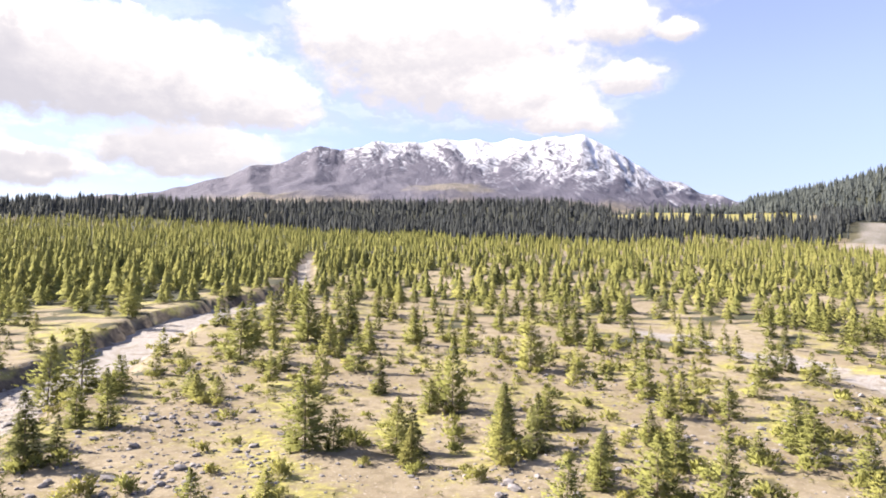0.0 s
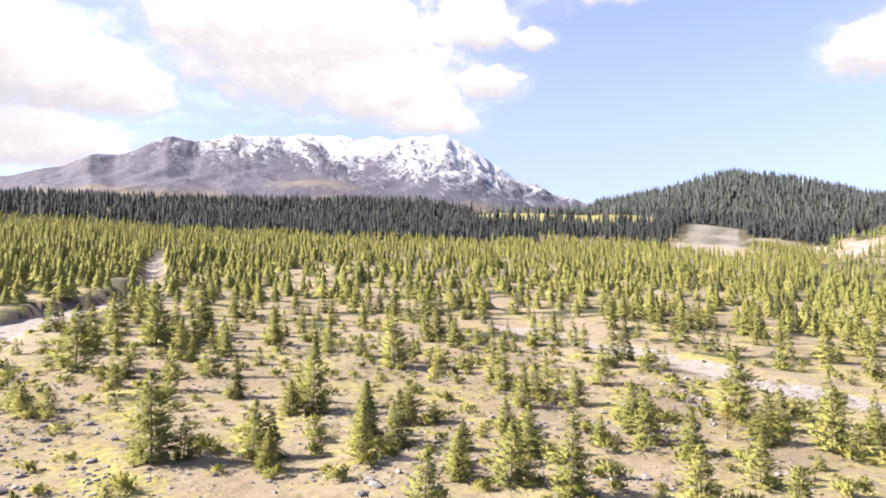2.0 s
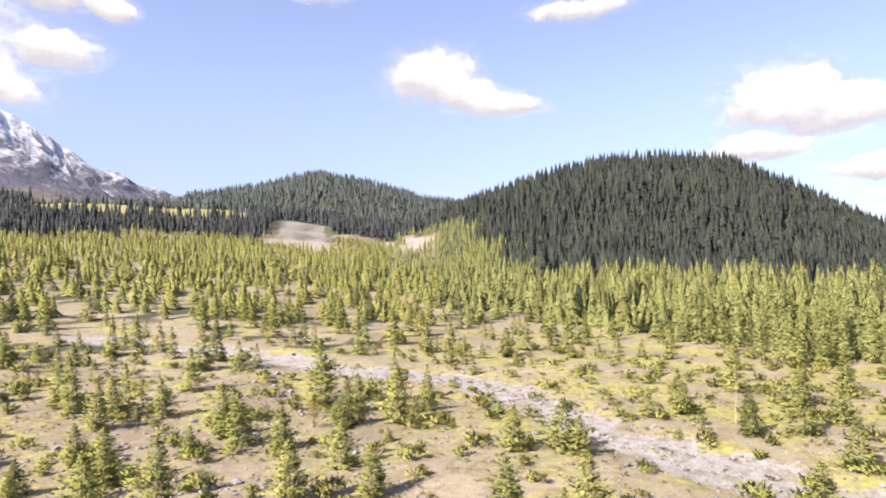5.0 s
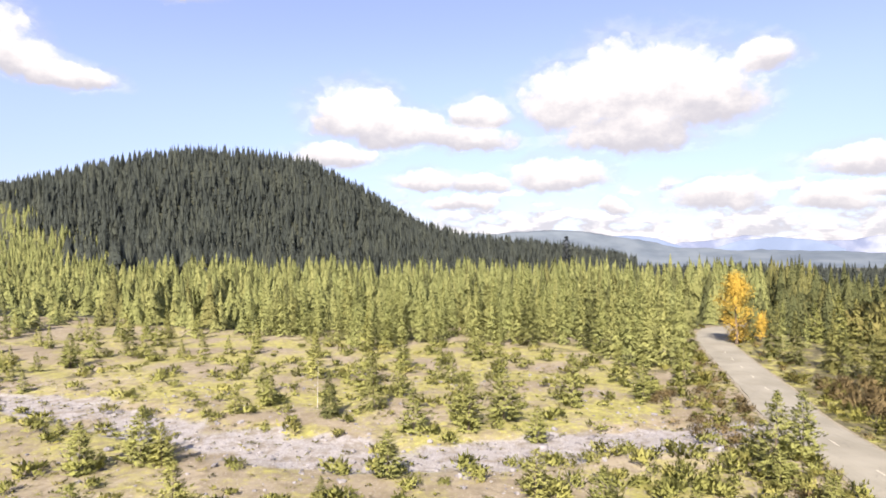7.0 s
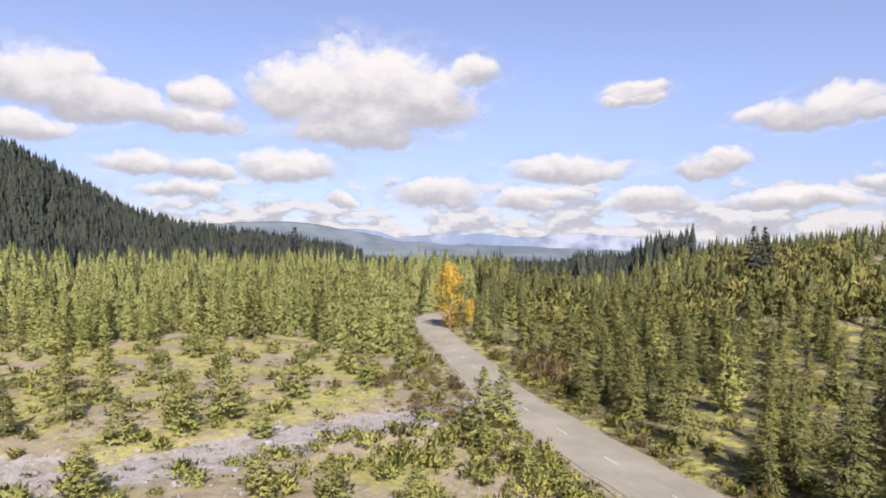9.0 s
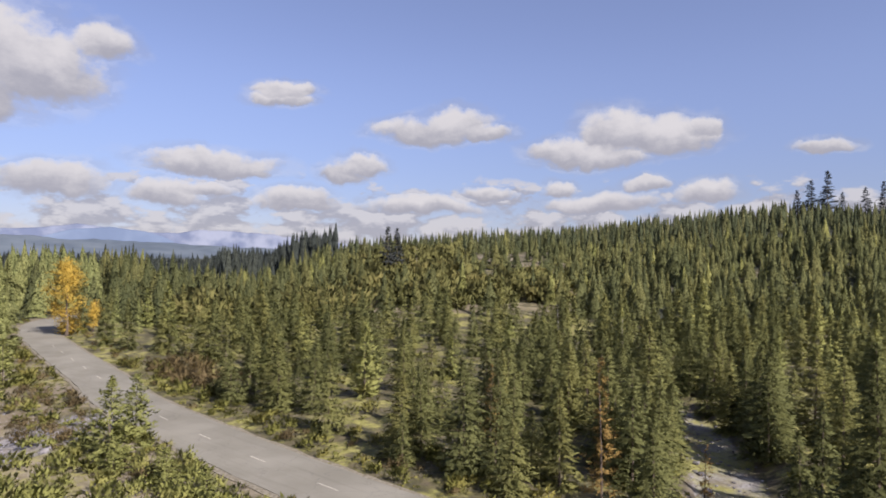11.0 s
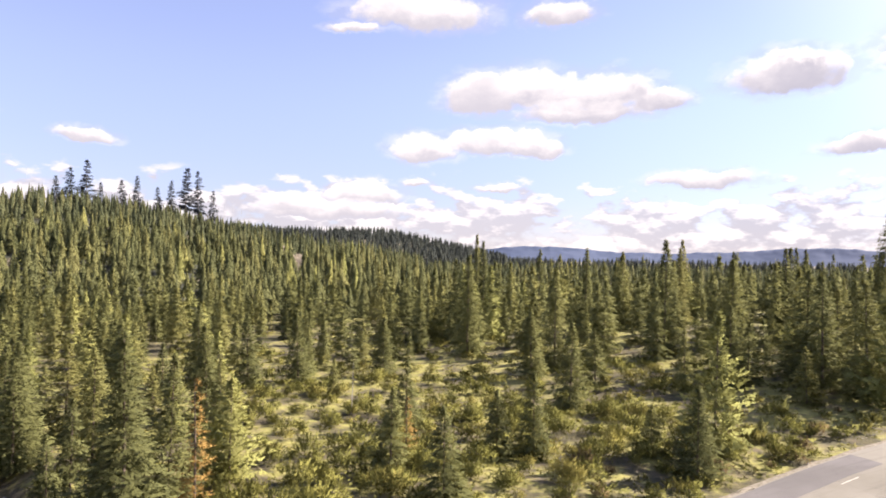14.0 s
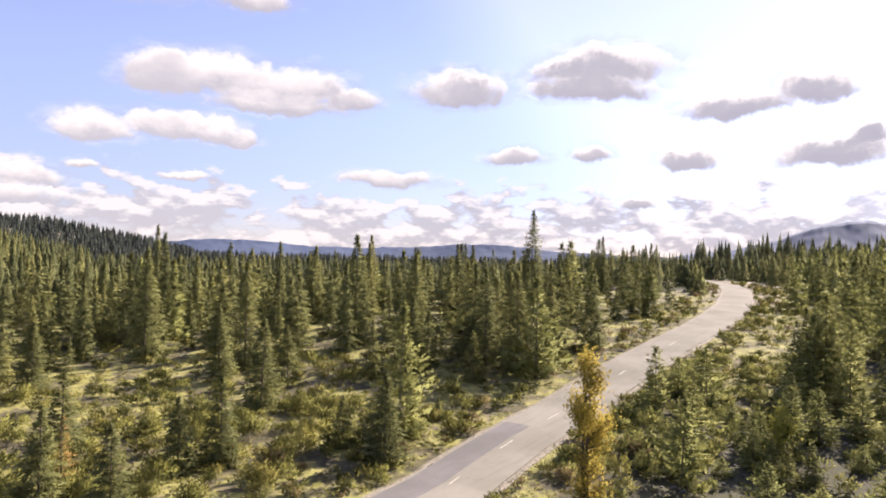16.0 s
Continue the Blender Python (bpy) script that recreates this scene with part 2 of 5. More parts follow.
def foliage(name, low, high, warm, through=0.25, spots=0.3, fine=5.5, open_part=0.5):
    """Needles or leaves: a tone for each tree, and one for each spray."""
    m, n = material(name)
    spray = n.add("ShaderNodeNewGeometry").outputs["Random Per Island"]
    tree = n.math("FRACT", n.math("ADD", n.add("ShaderNodeObjectInfo").outputs["Random"], attribute(n, "tone")))
    patch = n.noise(place_of(n), 0.02, 3.0)
    c = n.mix(n.math("MULTIPLY_ADD", spray, 0.25, n.math("MULTIPLY", tree, 0.75)), low, high)
    c = n.mix(n.math("MULTIPLY", n.ramp(tree, 0.55, 1.0), n.math("MULTIPLY_ADD", patch, spots, spots)), c, warm)
    needles = n.noise(place_of(n), fine, 2.0, 0.7)
    gaps = n.ramp(needles, open_part + 0.035, open_part - 0.035)
    # the colour is darker next to the gaps
    c = n.mix(n.ramp(needles, open_part, open_part + 0.16, 0.3, 0.0), c, tuple(0.7 * v for v in low))
    return finish(m, n, c, 0.9, through=through, specular=0.06, gaps=gaps)


SAGE = foliage("sage_needles", (0.170, 0.187, 0.070), (0.275, 0.285, 0.108), (0.28, 0.26, 0.10), 0.16, 0.14, 6.0, 0.46)
FAR_SAGE = foliage("far_sage_needles", (0.132, 0.147, 0.058), (0.212, 0.222, 0.086), (0.22, 0.20, 0.08), 0.2, 0.14, 1.9, 0.47)
PINE = foliage("pine_needles", (0.155, 0.165, 0.056), (0.275, 0.278, 0.094), (0.26, 0.235, 0.085), 0.24, 0.16, 5.5, 0.46)
FAR_PINE = foliage("far_pine_needles", (0.145, 0.153, 0.053), (0.25, 0.25, 0.086), (0.25, 0.225, 0.08), 0.26, 0.16, 2.2, 0.46)
FIR = foliage("fir_needles", (0.089, 0.097, 0.040), (0.204, 0.206, 0.077), (0.21, 0.19, 0.06), 0.34, 0.28, 5.5, 0.47)
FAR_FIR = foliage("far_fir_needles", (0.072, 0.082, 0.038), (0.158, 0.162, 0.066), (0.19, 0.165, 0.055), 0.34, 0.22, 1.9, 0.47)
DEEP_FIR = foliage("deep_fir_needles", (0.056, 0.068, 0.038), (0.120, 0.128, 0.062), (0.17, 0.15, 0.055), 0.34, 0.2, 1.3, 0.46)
# the next two needle colours hold cloud shadow, the first also bluish haze
SHADOWED_OLD_FIR = foliage("shadowed_old_fir_needles", (0.040, 0.046, 0.052), (0.062, 0.070, 0.072), (0.09, 0.088, 0.066), 0.25, 0.12, 1.3, 0.44)
SHADOWED_HILL_FIR = foliage("shadowed_hill_needles", (0.036, 0.043, 0.040), (0.054, 0.063, 0.054), (0.085, 0.088, 0.055), 0.25, 0.12, 1.3, 0.44)
# lighter and bluer: sunlight and haze on the distant hill, as needle colour
HAZY_HILL_FIR = foliage("hazy_hill_fir_needles", (0.070, 0.084, 0.088), (0.104, 0.120, 0.116), (0.11, 0.12, 0.10), 0.3, 0.12, 1.0, 0.44)
SHRUB = foliage("shrub_leaves", (0.115, 0.117, 0.034), (0.240, 0.232, 0.066), (0.20, 0.15, 0.05), 0.25, 0.25, 7.0, 0.47)
PLAIN_SHRUB = foliage("plain_shrub_leaves", (0.170, 0.178, 0.058), (0.275, 0.275, 0.090), (0.26, 0.21, 0.075), 0.3, 0.2, 7.0, 0.40)
WILLOW = foliage("willow_leaves", (0.27, 0.26, 0.06), (0.42, 0.40, 0.10), (0.40, 0.33, 0.08), 0.5)
ALDER = foliage("alder_leaves", (0.112, 0.112, 0.043), (0.185, 0.176, 0.066), (0.19, 0.155, 0.06), 0.3, 0.25, 4.0, 0.36)
ORANGE = foliage("dying_needles", (0.20, 0.135, 0.05), (0.36, 0.24, 0.08), (0.36, 0.20, 0.06), 0.35)
RUST = foliage("rust_leaves", (0.12, 0.092, 0.050), (0.235, 0.178, 0.088), (0.25, 0.19, 0.085), 0.35)
AUTUMN = foliage("autumn_leaves", (0.36, 0.245, 0.05), (0.56, 0.41, 0.09), (0.44, 0.28, 0.05), 0.35)
BIRCH = foliage("yellow_leaves", (0.28, 0.22, 0.05), (0.52, 0.41, 0.09), (0.44, 0.29, 0.06), 0.62)


def bark_material(name, dark, light):
    m, n = material(name)
    spot = n.noise(n.vec("MULTIPLY", place_of(n), (6.0, 6.0, 1.2)), 1.5, 5.0)
    return finish(m, n, n.mix(n.ramp(spot, 0.3, 0.7), dark, light), 0.95, spot, 0.6, 0.05)


BARK = bark_material("bark", (0.05, 0.038, 0.028), (0.16, 0.125, 0.10))
GREY_WOOD = bark_material("weathered_wood", (0.20, 0.19, 0.17), (0.42, 0.40, 0.37))


def ground_material():
    m, n = material("volcanic_ground")
    p = place_of(n)
    broad, mid, small, grit = (n.noise(p, s, 5.0, 0.65) for s in (0.018, 0.16, 0.8, 4.5))
    sand = n.mix(n.ramp(broad, 0.35, 0.65), (0.155, 0.128, 0.09), (0.225, 0.193, 0.142))
    sand = n.mix(n.math("MULTIPLY", n.ramp(mid, 0.45, 0.7), 0.7), sand, (0.125, 0.098, 0.064))
    moss = n.mix(n.ramp(small, 0.35, 0.65), (0.165, 0.165, 0.036), (0.275, 0.262, 0.072))
    spread = n.math("MULTIPLY_ADD", n.math("SUBTRACT", small, 0.5), 0.7, n.math("MULTIPLY_ADD", mid, 0.9, attribute(n, "moss")))
    c = n.mix(n.math("MULTIPLY", n.ramp(spread, 0.66, 1.0), 0.85), sand, moss)
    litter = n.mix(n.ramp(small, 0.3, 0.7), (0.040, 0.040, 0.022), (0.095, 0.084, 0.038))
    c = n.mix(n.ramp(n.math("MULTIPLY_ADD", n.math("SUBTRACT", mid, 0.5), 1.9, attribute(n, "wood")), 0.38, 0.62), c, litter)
    stone = n.mix(n.ramp(grit, 0.35, 0.65), (0.155, 0.147, 0.147), (0.30, 0.287, 0.287))
    stone = n.mix(n.math("MULTIPLY", n.ramp(small, 0.5, 0.75), 0.6), stone, (0.15, 0.14, 0.135))
    c = n.mix(n.ramp(n.math("MULTIPLY_ADD", n.math("SUBTRACT", mid, 0.5), 0.9, attribute(n, "gravel")), 0.35, 0.65), c, stone)
    c = n.mix(n.math("MULTIPLY", n.ramp(n.noise(p, 0.45, 8.0, 0.75), 0.46, 0.62), 0.7), c, (0.115, 0.093, 0.063))
    green = n.ramp(attribute(n, "moss"), 0.55, 0.9, 1.0, 0.12)
    c = n.mix(n.math("MULTIPLY", n.ramp(grit, 0.55, 0.70), n.math("MULTIPLY", green, 0.6)), c, (0.10, 0.085, 0.07))
    c = n.mix(n.math("MULTIPLY", n.ramp(n.noise(p, 2.6, 3.0), 0.60, 0.70), n.math("MULTIPLY", green, 0.6)), c, (0.36, 0.33, 0.30))
    c = n.mix(n.math("MULTIPLY", n.ramp(n.noise(p, 1.9, 3.0), 0.60, 0.72), 0.5), c, (0.15, 0.14, 0.055))
    # shade under dense trees, mixed into the ground colour over the litter
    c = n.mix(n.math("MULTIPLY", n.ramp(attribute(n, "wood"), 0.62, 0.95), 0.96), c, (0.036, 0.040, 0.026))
    # raw earth shows on the cut banks
    tilt = n.add("ShaderNodeSeparateXYZ")
    n.put(tilt, 0, n.add("ShaderNodeNewGeometry").outputs["True Normal"])
    bank = n.math("MULTIPLY", n.ramp(tilt.outputs[2], 0.94, 0.80), n.ramp(attribute(n, "gravel"), 0.05, 0.3))
    c = n.mix(bank, c, n.mix(n.ramp(small, 0.35, 0.65), (0.060, 0.050, 0.042), (0.115, 0.095, 0.075)))
    return finish(m, n, c, 0.95, n.math("MULTIPLY_ADD", small, 0.7, n.math("MULTIPLY", grit, 0.3)), 0.7, 0.35)


GROUND = ground_material()


def asphalt_material(name, dark, light):
    m, n = material(name)
    p = place_of(n)
    c = n.mix(n.ramp(n.noise(p, 0.12, 5.0), 0.3, 0.7), dark, light)
    c = n.mix(n.math("MULTIPLY", n.ramp(n.noise(n.vec("MULTIPLY", p, (0.05, 1.2, 1.0)), 1.6, 4.0), 0.5, 0.75), 0.35), c, tuple(0.75 * v for v in dark))
    crack = n.add("ShaderNodeTexVoronoi")
    crack.feature = "DISTANCE_TO_EDGE"
    n.put(crack, "Vector", n.vec("ADD", p, n.scaled(n.noise(p, 0.8, 3.0, colour=True), 1.5))), n.put(crack, "Scale", 0.22)
    c = n.mix(n.math("MULTIPLY", n.ramp(crack.outputs["Distance"], 0.006, 0.002), 0.5), c, (0.10, 0.095, 0.09))
    return finish(m, n, c, 0.95, n.noise(p, 40.0, 2.0), 0.25, 0.02, specular=0.06)


ASPHALT = asphalt_material("worn_asphalt", (0.168, 0.159, 0.132), (0.218, 0.207, 0.175))
PATCHED = asphalt_material("patched_asphalt", (0.122, 0.117, 0.112), (0.158, 0.151, 0.146))


def plain_material(name, a, b, scale, rough=0.9, lift=0.3):
    m, n = material(name)
    spot = n.noise(place_of(n), scale, 5.0)
    return finish(m, n, n.mix(n.ramp(spot, 0.35, 0.65), a, b), rough, spot, lift, 0.15)


PAINT = plain_material("road_paint", (0.32, 0.30, 0.25), (0.45, 0.42, 0.36), 3.0)
SHOULDER = plain_material("gravel_shoulder", (0.13, 0.115, 0.085), (0.22, 0.195, 0.15), 2.5)
ROCK = plain_material("volcanic_rock", (0.095, 0.09, 0.096), (0.21, 0.2, 0.206), 1.3, 0.9, 0.5)


def volcano_material():
    m, n = material("snowy_rock")
    p = place_of(n)
    z = n.add("ShaderNodeSeparateXYZ")
    n.put(z, 0, p)
    tilt = n.add("ShaderNodeSeparateXYZ")
    n.put(tilt, 0, n.add("ShaderNodeNewGeometry").outputs["Normal"])
    sway = n.scaled(n.vec("SUBTRACT", n.noise(p, 0.0035, 3.0, 0.5, colour=True), (0.5, 0.5, 0.5)), 420.0)
    streak, broad = n.noise(n.vec("MULTIPLY", n.vec("ADD", p, sway), (1.0, 0.2, 0.3)), 0.045, 9.0, 0.74), n.noise(p, 0.0022, 4.0)
    rock = n.mix(n.ramp(streak, 0.38, 0.62), (0.056, 0.056, 0.084), (0.088, 0.087, 0.118))
    heath = n.mix(n.ramp(streak, 0.4, 0.6), (0.088, 0.080, 0.074), (0.175, 0.148, 0.110))
    low = n.ramp(n.math("MULTIPLY_ADD", broad, 260.0, z.outputs[2]), 560.0, 470.0)
    c = n.mix(n.math("MULTIPLY", low, n.ramp(broad, 0.42, 0.6)), rock, heath)
    c = n.mix(attribute(n, "heath"), c, n.mix(n.ramp(streak, 0.35, 0.65), (0.110, 0.098, 0.078), (0.185, 0.165, 0.128)))
    line = n.math("ADD", n.math("MULTIPLY_ADD", streak, 1150.0, n.math("MULTIPLY", broad, 120.0)), z.outputs[2])
    line = n.math("MULTIPLY_ADD", tilt.outputs[2], 60.0, line)
    line = n.math("MULTIPLY_ADD", tilt.outputs[0], 90.0, line)
    line = n.math("MULTIPLY_ADD", attribute(n, "rib"), -260.0, line)
    line = n.math("MULTIPLY_ADD", z.outputs[0], 0.12, line)
    c = n.mix(n.math("MULTIPLY", n.ramp(line, 1090.0, 1530.0), 0.97), c, (0.60, 0.63, 0.70))
    return finish(m, n, c, 0.85, streak, 0.4, 40.0)


VOLCANO = volcano_material()
# aerial haze is put into the blue base colours of the far ridges
RIDGE_NEAR = plain_material("hazy_wooded_ridge", (0.066, 0.085, 0.108), (0.10, 0.122, 0.145), 0.004)
RIDGE_FAR = plain_material("haze_blue_ridge", (0.085, 0.115, 0.18), (0.115, 0.15, 0.22), 0.003)
RIDGE_HAZE = plain_material("dark_haze_ridge", (0.044, 0.066, 0.118), (0.066, 0.090, 0.148), 0.003)
RIDGE_SNOW = plain_material("hazy_snowy_range", (0.085, 0.105, 0.165), (0.165, 0.185, 0.24), 0.006)


# ---- plan of the land ----
def sstep(a, b, v):
    k = np.clip((v - a) / (b - a), 0.0, 1.0)
    return k * k * (3 - 2 * k)


def waves(x, y, size, seed):
    """Smooth noise from crossed sine waves, about -1 to 1."""
    rng = np.random.default_rng(seed)
    total = 0.0
    for k in range(7):
        a, ph, f = rng.uniform(0, math.tau), rng.uniform(0, math.tau), rng.uniform(0.6, 1.7) * math.tau / size
        total = total + np.sin((x * math.cos(a) + y * math.sin(a)) * f + ph + 1.3 * np.sin((x * math.sin(a) - y * math.cos(a)) * f * 0.6 + 2 * ph))
    return total / 4.0


# hills: distance of the crest, start of the rise, tree height, bearings, heights of the skyline (degrees)
HILLS = [
    (1300, 760, 17, (-42, -35, -28, -19, -10, 0, 6, 10, 13.4, 16.0), (3.7, 4.3, 4.9, 5.2, 5.5, 5.9, 6.2, 6.3, 5.7, 4.6)),
    (1250, 720, 2, (13, 17, 22, 28, 34, 40, 46), (4.2, 5.0, 5.0, 4.8, 4.3, 3.7, 2.8)),
    (1560, 1180, 12, (23, 26.2, 31.9, 36.9, 41.8, 46.5, 50.6, 56), (4.0, 6.1, 7.3, 8.7, 7.9, 6.5, 6.0, 3.0)),
    (1100, 600, 12, (44, 51, 58.8, 62.9, 68, 73, 78.6, 83, 87.1, 93, 102), (3.0, 6.2, 8.8, 9.6, 9.7, 9.1, 6.1, 3.6, 2.4, 1.8, 0.5)),
    (420, 200, 5, (127, 131, 136, 142, 148, 153), (-1.6, -0.4, 0.2, 0.3, -0.4, -1.6)),
    (620, 190, 16, (126, 136, 144.4, 153.6, 163.6, 168.8, 174, 179, 184, 190, 200), (0.5, 1.5, 2.2, 3.0, 4.2, 4.8, 4.4, 3.7, 2.7, 1.8, 0.3)),
    (1600, 900, 20, (168, 179, 184, 188.6, 197, 202.3, 208), (1.0, 2.4, 2.6, 2.4, 2.5, 1.5, 0.3)),
]


def land(x, y):
    """The lie of the land before streams and road are cut into it."""
    r, az = np.hypot(x, y), np.degrees(np.arctan2(x, y)) % 360
    az = np.where(az > 300, az - 360, az)
    u = np.maximum(y - 85.0, 0.0)
    z = 0.09 * u * u / (u + 40.0)
    z = z * (1 - 0.55 * sstep(2200, 4800, r))
    for crest, start, tree, bearings, heights in HILLS:
        el = np.interp(az, bearings, heights, left=heights[0] - 2, right=heights[-1] - 2)
        top = EYE + crest * np.tan(np.radians(el)) - tree
        rise = sstep(start, crest * 1.04, r) ** 0.85 * (1 - 0.75 * sstep(crest * 1.05, crest * 1.8, r))
        z = np.maximum(z, z + (top - z) * rise * sstep(bearings[0] - 6, bearings[0] + 4, az) * (1 - sstep(bearings[-1] - 3, bearings[-1] + 6, az)))
    z = z + west_rise(x) * sstep(-230, -110, y) * (1 - sstep(40, 120, y))
    return z + sstep(12, 60, r) * (0.35 * waves(x, y, 38, 3) + sstep(200, 700, r) * 2.0 * waves(x, y, 160, 4))


CREEK = [(-60, 40), (-68, 80), (-72, 110), (-77, 158), (-79, 184), (-72, 216), (-64, 252), (-69, 300), (-88, 398), (-100, 520)]
WASH = [(60, 175), (84, 142), (93, 105), (104, 87), (92, 56), (82, 33), (79, 18), (80, 4), (86, -10), (92, -27), (93, -36)]
STREAM = [(12, -50), (17.5, -60), (23, -73), (28, -83), (33, -94), (40, -101)]
RIVER = [(500, 690), (545, 760), (600, 840)]
RIVER_ARM = [(520, 520), (590, 560), (600, 640), (570, 700)]
ROAD = [(262, -160), (257, -125), (248, -98), (232, -77), (205, -65.5), (168, -57.0), (121, -48.0), (103, -43.9), (75, -41.2), (51, -40), (20, -39.4), (0, -39.5), (-20, -40.6), (-43, -43),
        (-60, -45.2), (-82, -46.5), (-105, -47.6), (-131, -48.3), (-158, -50.5), (-190, -56), (-230, -66), (-270, -78), (-330, -104), (-420, -150), (-520, -210)]
ROAD_HALF = 4.4


def west_rise(x):
    """The road and the land beside it climb to a low crest in the west."""
    return np.interp(x, (-420, -280, -220, -170, -130, -100, -75, -45), (12, 12.6, 11.8, 10.2, 7.8, 5.0, 2.2, 0))


def road_level(x):
    return west_rise(x) + np.interp(x, (0, 420), (0.0, 0.3))




def smooth_line(points, step):
    """Points along a Catmull-Rom curve."""
    p = np.array([points[0], *points, points[-1]], float)
    out = []
    for a, b, c, d in zip(p, p[1:], p[2:], p[3:]):
        for k in np.arange(0, 1, step / max(np.hypot(*(c - b)), step)):
            out.append(0.5 * (2 * b + (c - a) * k + (2 * a - 5 * b + 4 * c - d) * k**2 + (3 * b - a - 3 * c + d) * k**3))
    return np.array(out + [p[-1]])


def off_line(x, y, line):
    """Signed distance from a line of points (to its left negative), with the near side's index along it."""
    x, y = np.asarray(x, float), np.asarray(y, float)
    best, side = np.full(x.shape, 1e9), np.zeros(x.shape)
    for a, b in zip(line, line[1:]):
        d = b - a
        k = np.clip(((x - a[0]) * d[0] + (y - a[1]) * d[1]) / max(d @ d, 1e-9), 0, 1)
        ox, oy = x - a[0] - k * d[0], y - a[1] - k * d[1]
        dist = np.hypot(ox, oy)
        near = dist < best
        best, side = np.where(near, dist, best), np.where(near, np.sign(ox * d[1] - oy * d[0]), side)
    return best * np.where(side == 0, 1, side)


LINES = {k: smooth_line(v, s) for k, v, s in (("creek", CREEK, 6), ("wash", WASH, 6), ("stream", STREAM, 6), ("river", RIVER, 40), ("arm", RIVER_ARM, 40), ("road", ROAD, 8))}


def near_line(x, y, key, reach):
    """off_line, worked out only near the line."""
    line = LINES[key]
    (x0, y0), (x1, y1) = line.min(0) - reach, line.max(0) + reach
    out = np.full(np.shape(x), 1e6)
    inside = (x > x0) & (x < x1) & (y > y0) & (y < y1)
    out[inside] = off_line(x[inside], y[inside], line)
    return out


def ground_height(x, y):
    x, y = np.atleast_1d(np.asarray(x, float)), np.atleast_1d(np.asarray(y, float))
    z = land(x, y)
    c = near_line(x, y, "creek", 40)
    wobble = 1.2 * waves(x, y, 17, 8) + 0.7 * waves(x, y, 7, 9) + 4.6 * sstep(200, 280, y)
    z = z - 3.4 * np.where(c < 0, 1 - sstep(6.8, 8.4, -c + wobble), 1 - sstep(7.0, 15.0, c + wobble))
    w = np.abs(near_line(x, y, "wash", 30)) + wobble
    z = z - 0.7 * (1 - sstep(4.0, 9.0, w))
    s = np.abs(near_line(x, y, "stream", 30)) + 0.5 * wobble
    z = z - 1.6 * (1 - sstep(3.0, 7.0, s))
    d = np.abs(near_line(x, y, "road", 60))
    return z + (road_level(x) - 0.12 - z) * (1 - sstep(ROAD_HALF + 0.8, ROAD_HALF + 9.0, d))


def mesh_object(name, verts, faces, mat, smooth=False, attrs=None):
    """A mesh object from arrays; faces all of one size."""
    me = bpy.data.meshes.new(name)
    verts, faces = np.asarray(verts, np.float32), np.asarray(faces, np.int32)
    count, size = faces.shape
    me.vertices.add(len(verts)), me.loops.add(count * size), me.polygons.add(count)
    me.vertices.foreach_set("co", verts.ravel())
    me.loops.foreach_set("vertex_index", faces.ravel())
    me.polygons.foreach_set("loop_start", np.arange(count, dtype=np.int32) * size)
    me.polygons.foreach_set("use_smooth", np.full(count, smooth))
    for key, values in (attrs or {}).items():
        me.attributes.new(key, "FLOAT", "POINT").data.foreach_set("value", np.asarray(values, np.float32))
    me.materials.append(mat)
    me.update(calc_edges=True)
    return new(name, me)


def grid_faces(rows, cols, wrap=False):
    i, j = np.meshgrid(np.arange(rows - 1), np.arange(cols if wrap else cols - 1), indexing="ij")
    k = (j + 1) % cols
    return np.stack([i * cols + j, i * cols + k, (i + 1) * cols + k, (i + 1) * cols + j], -1).reshape(-1, 4)


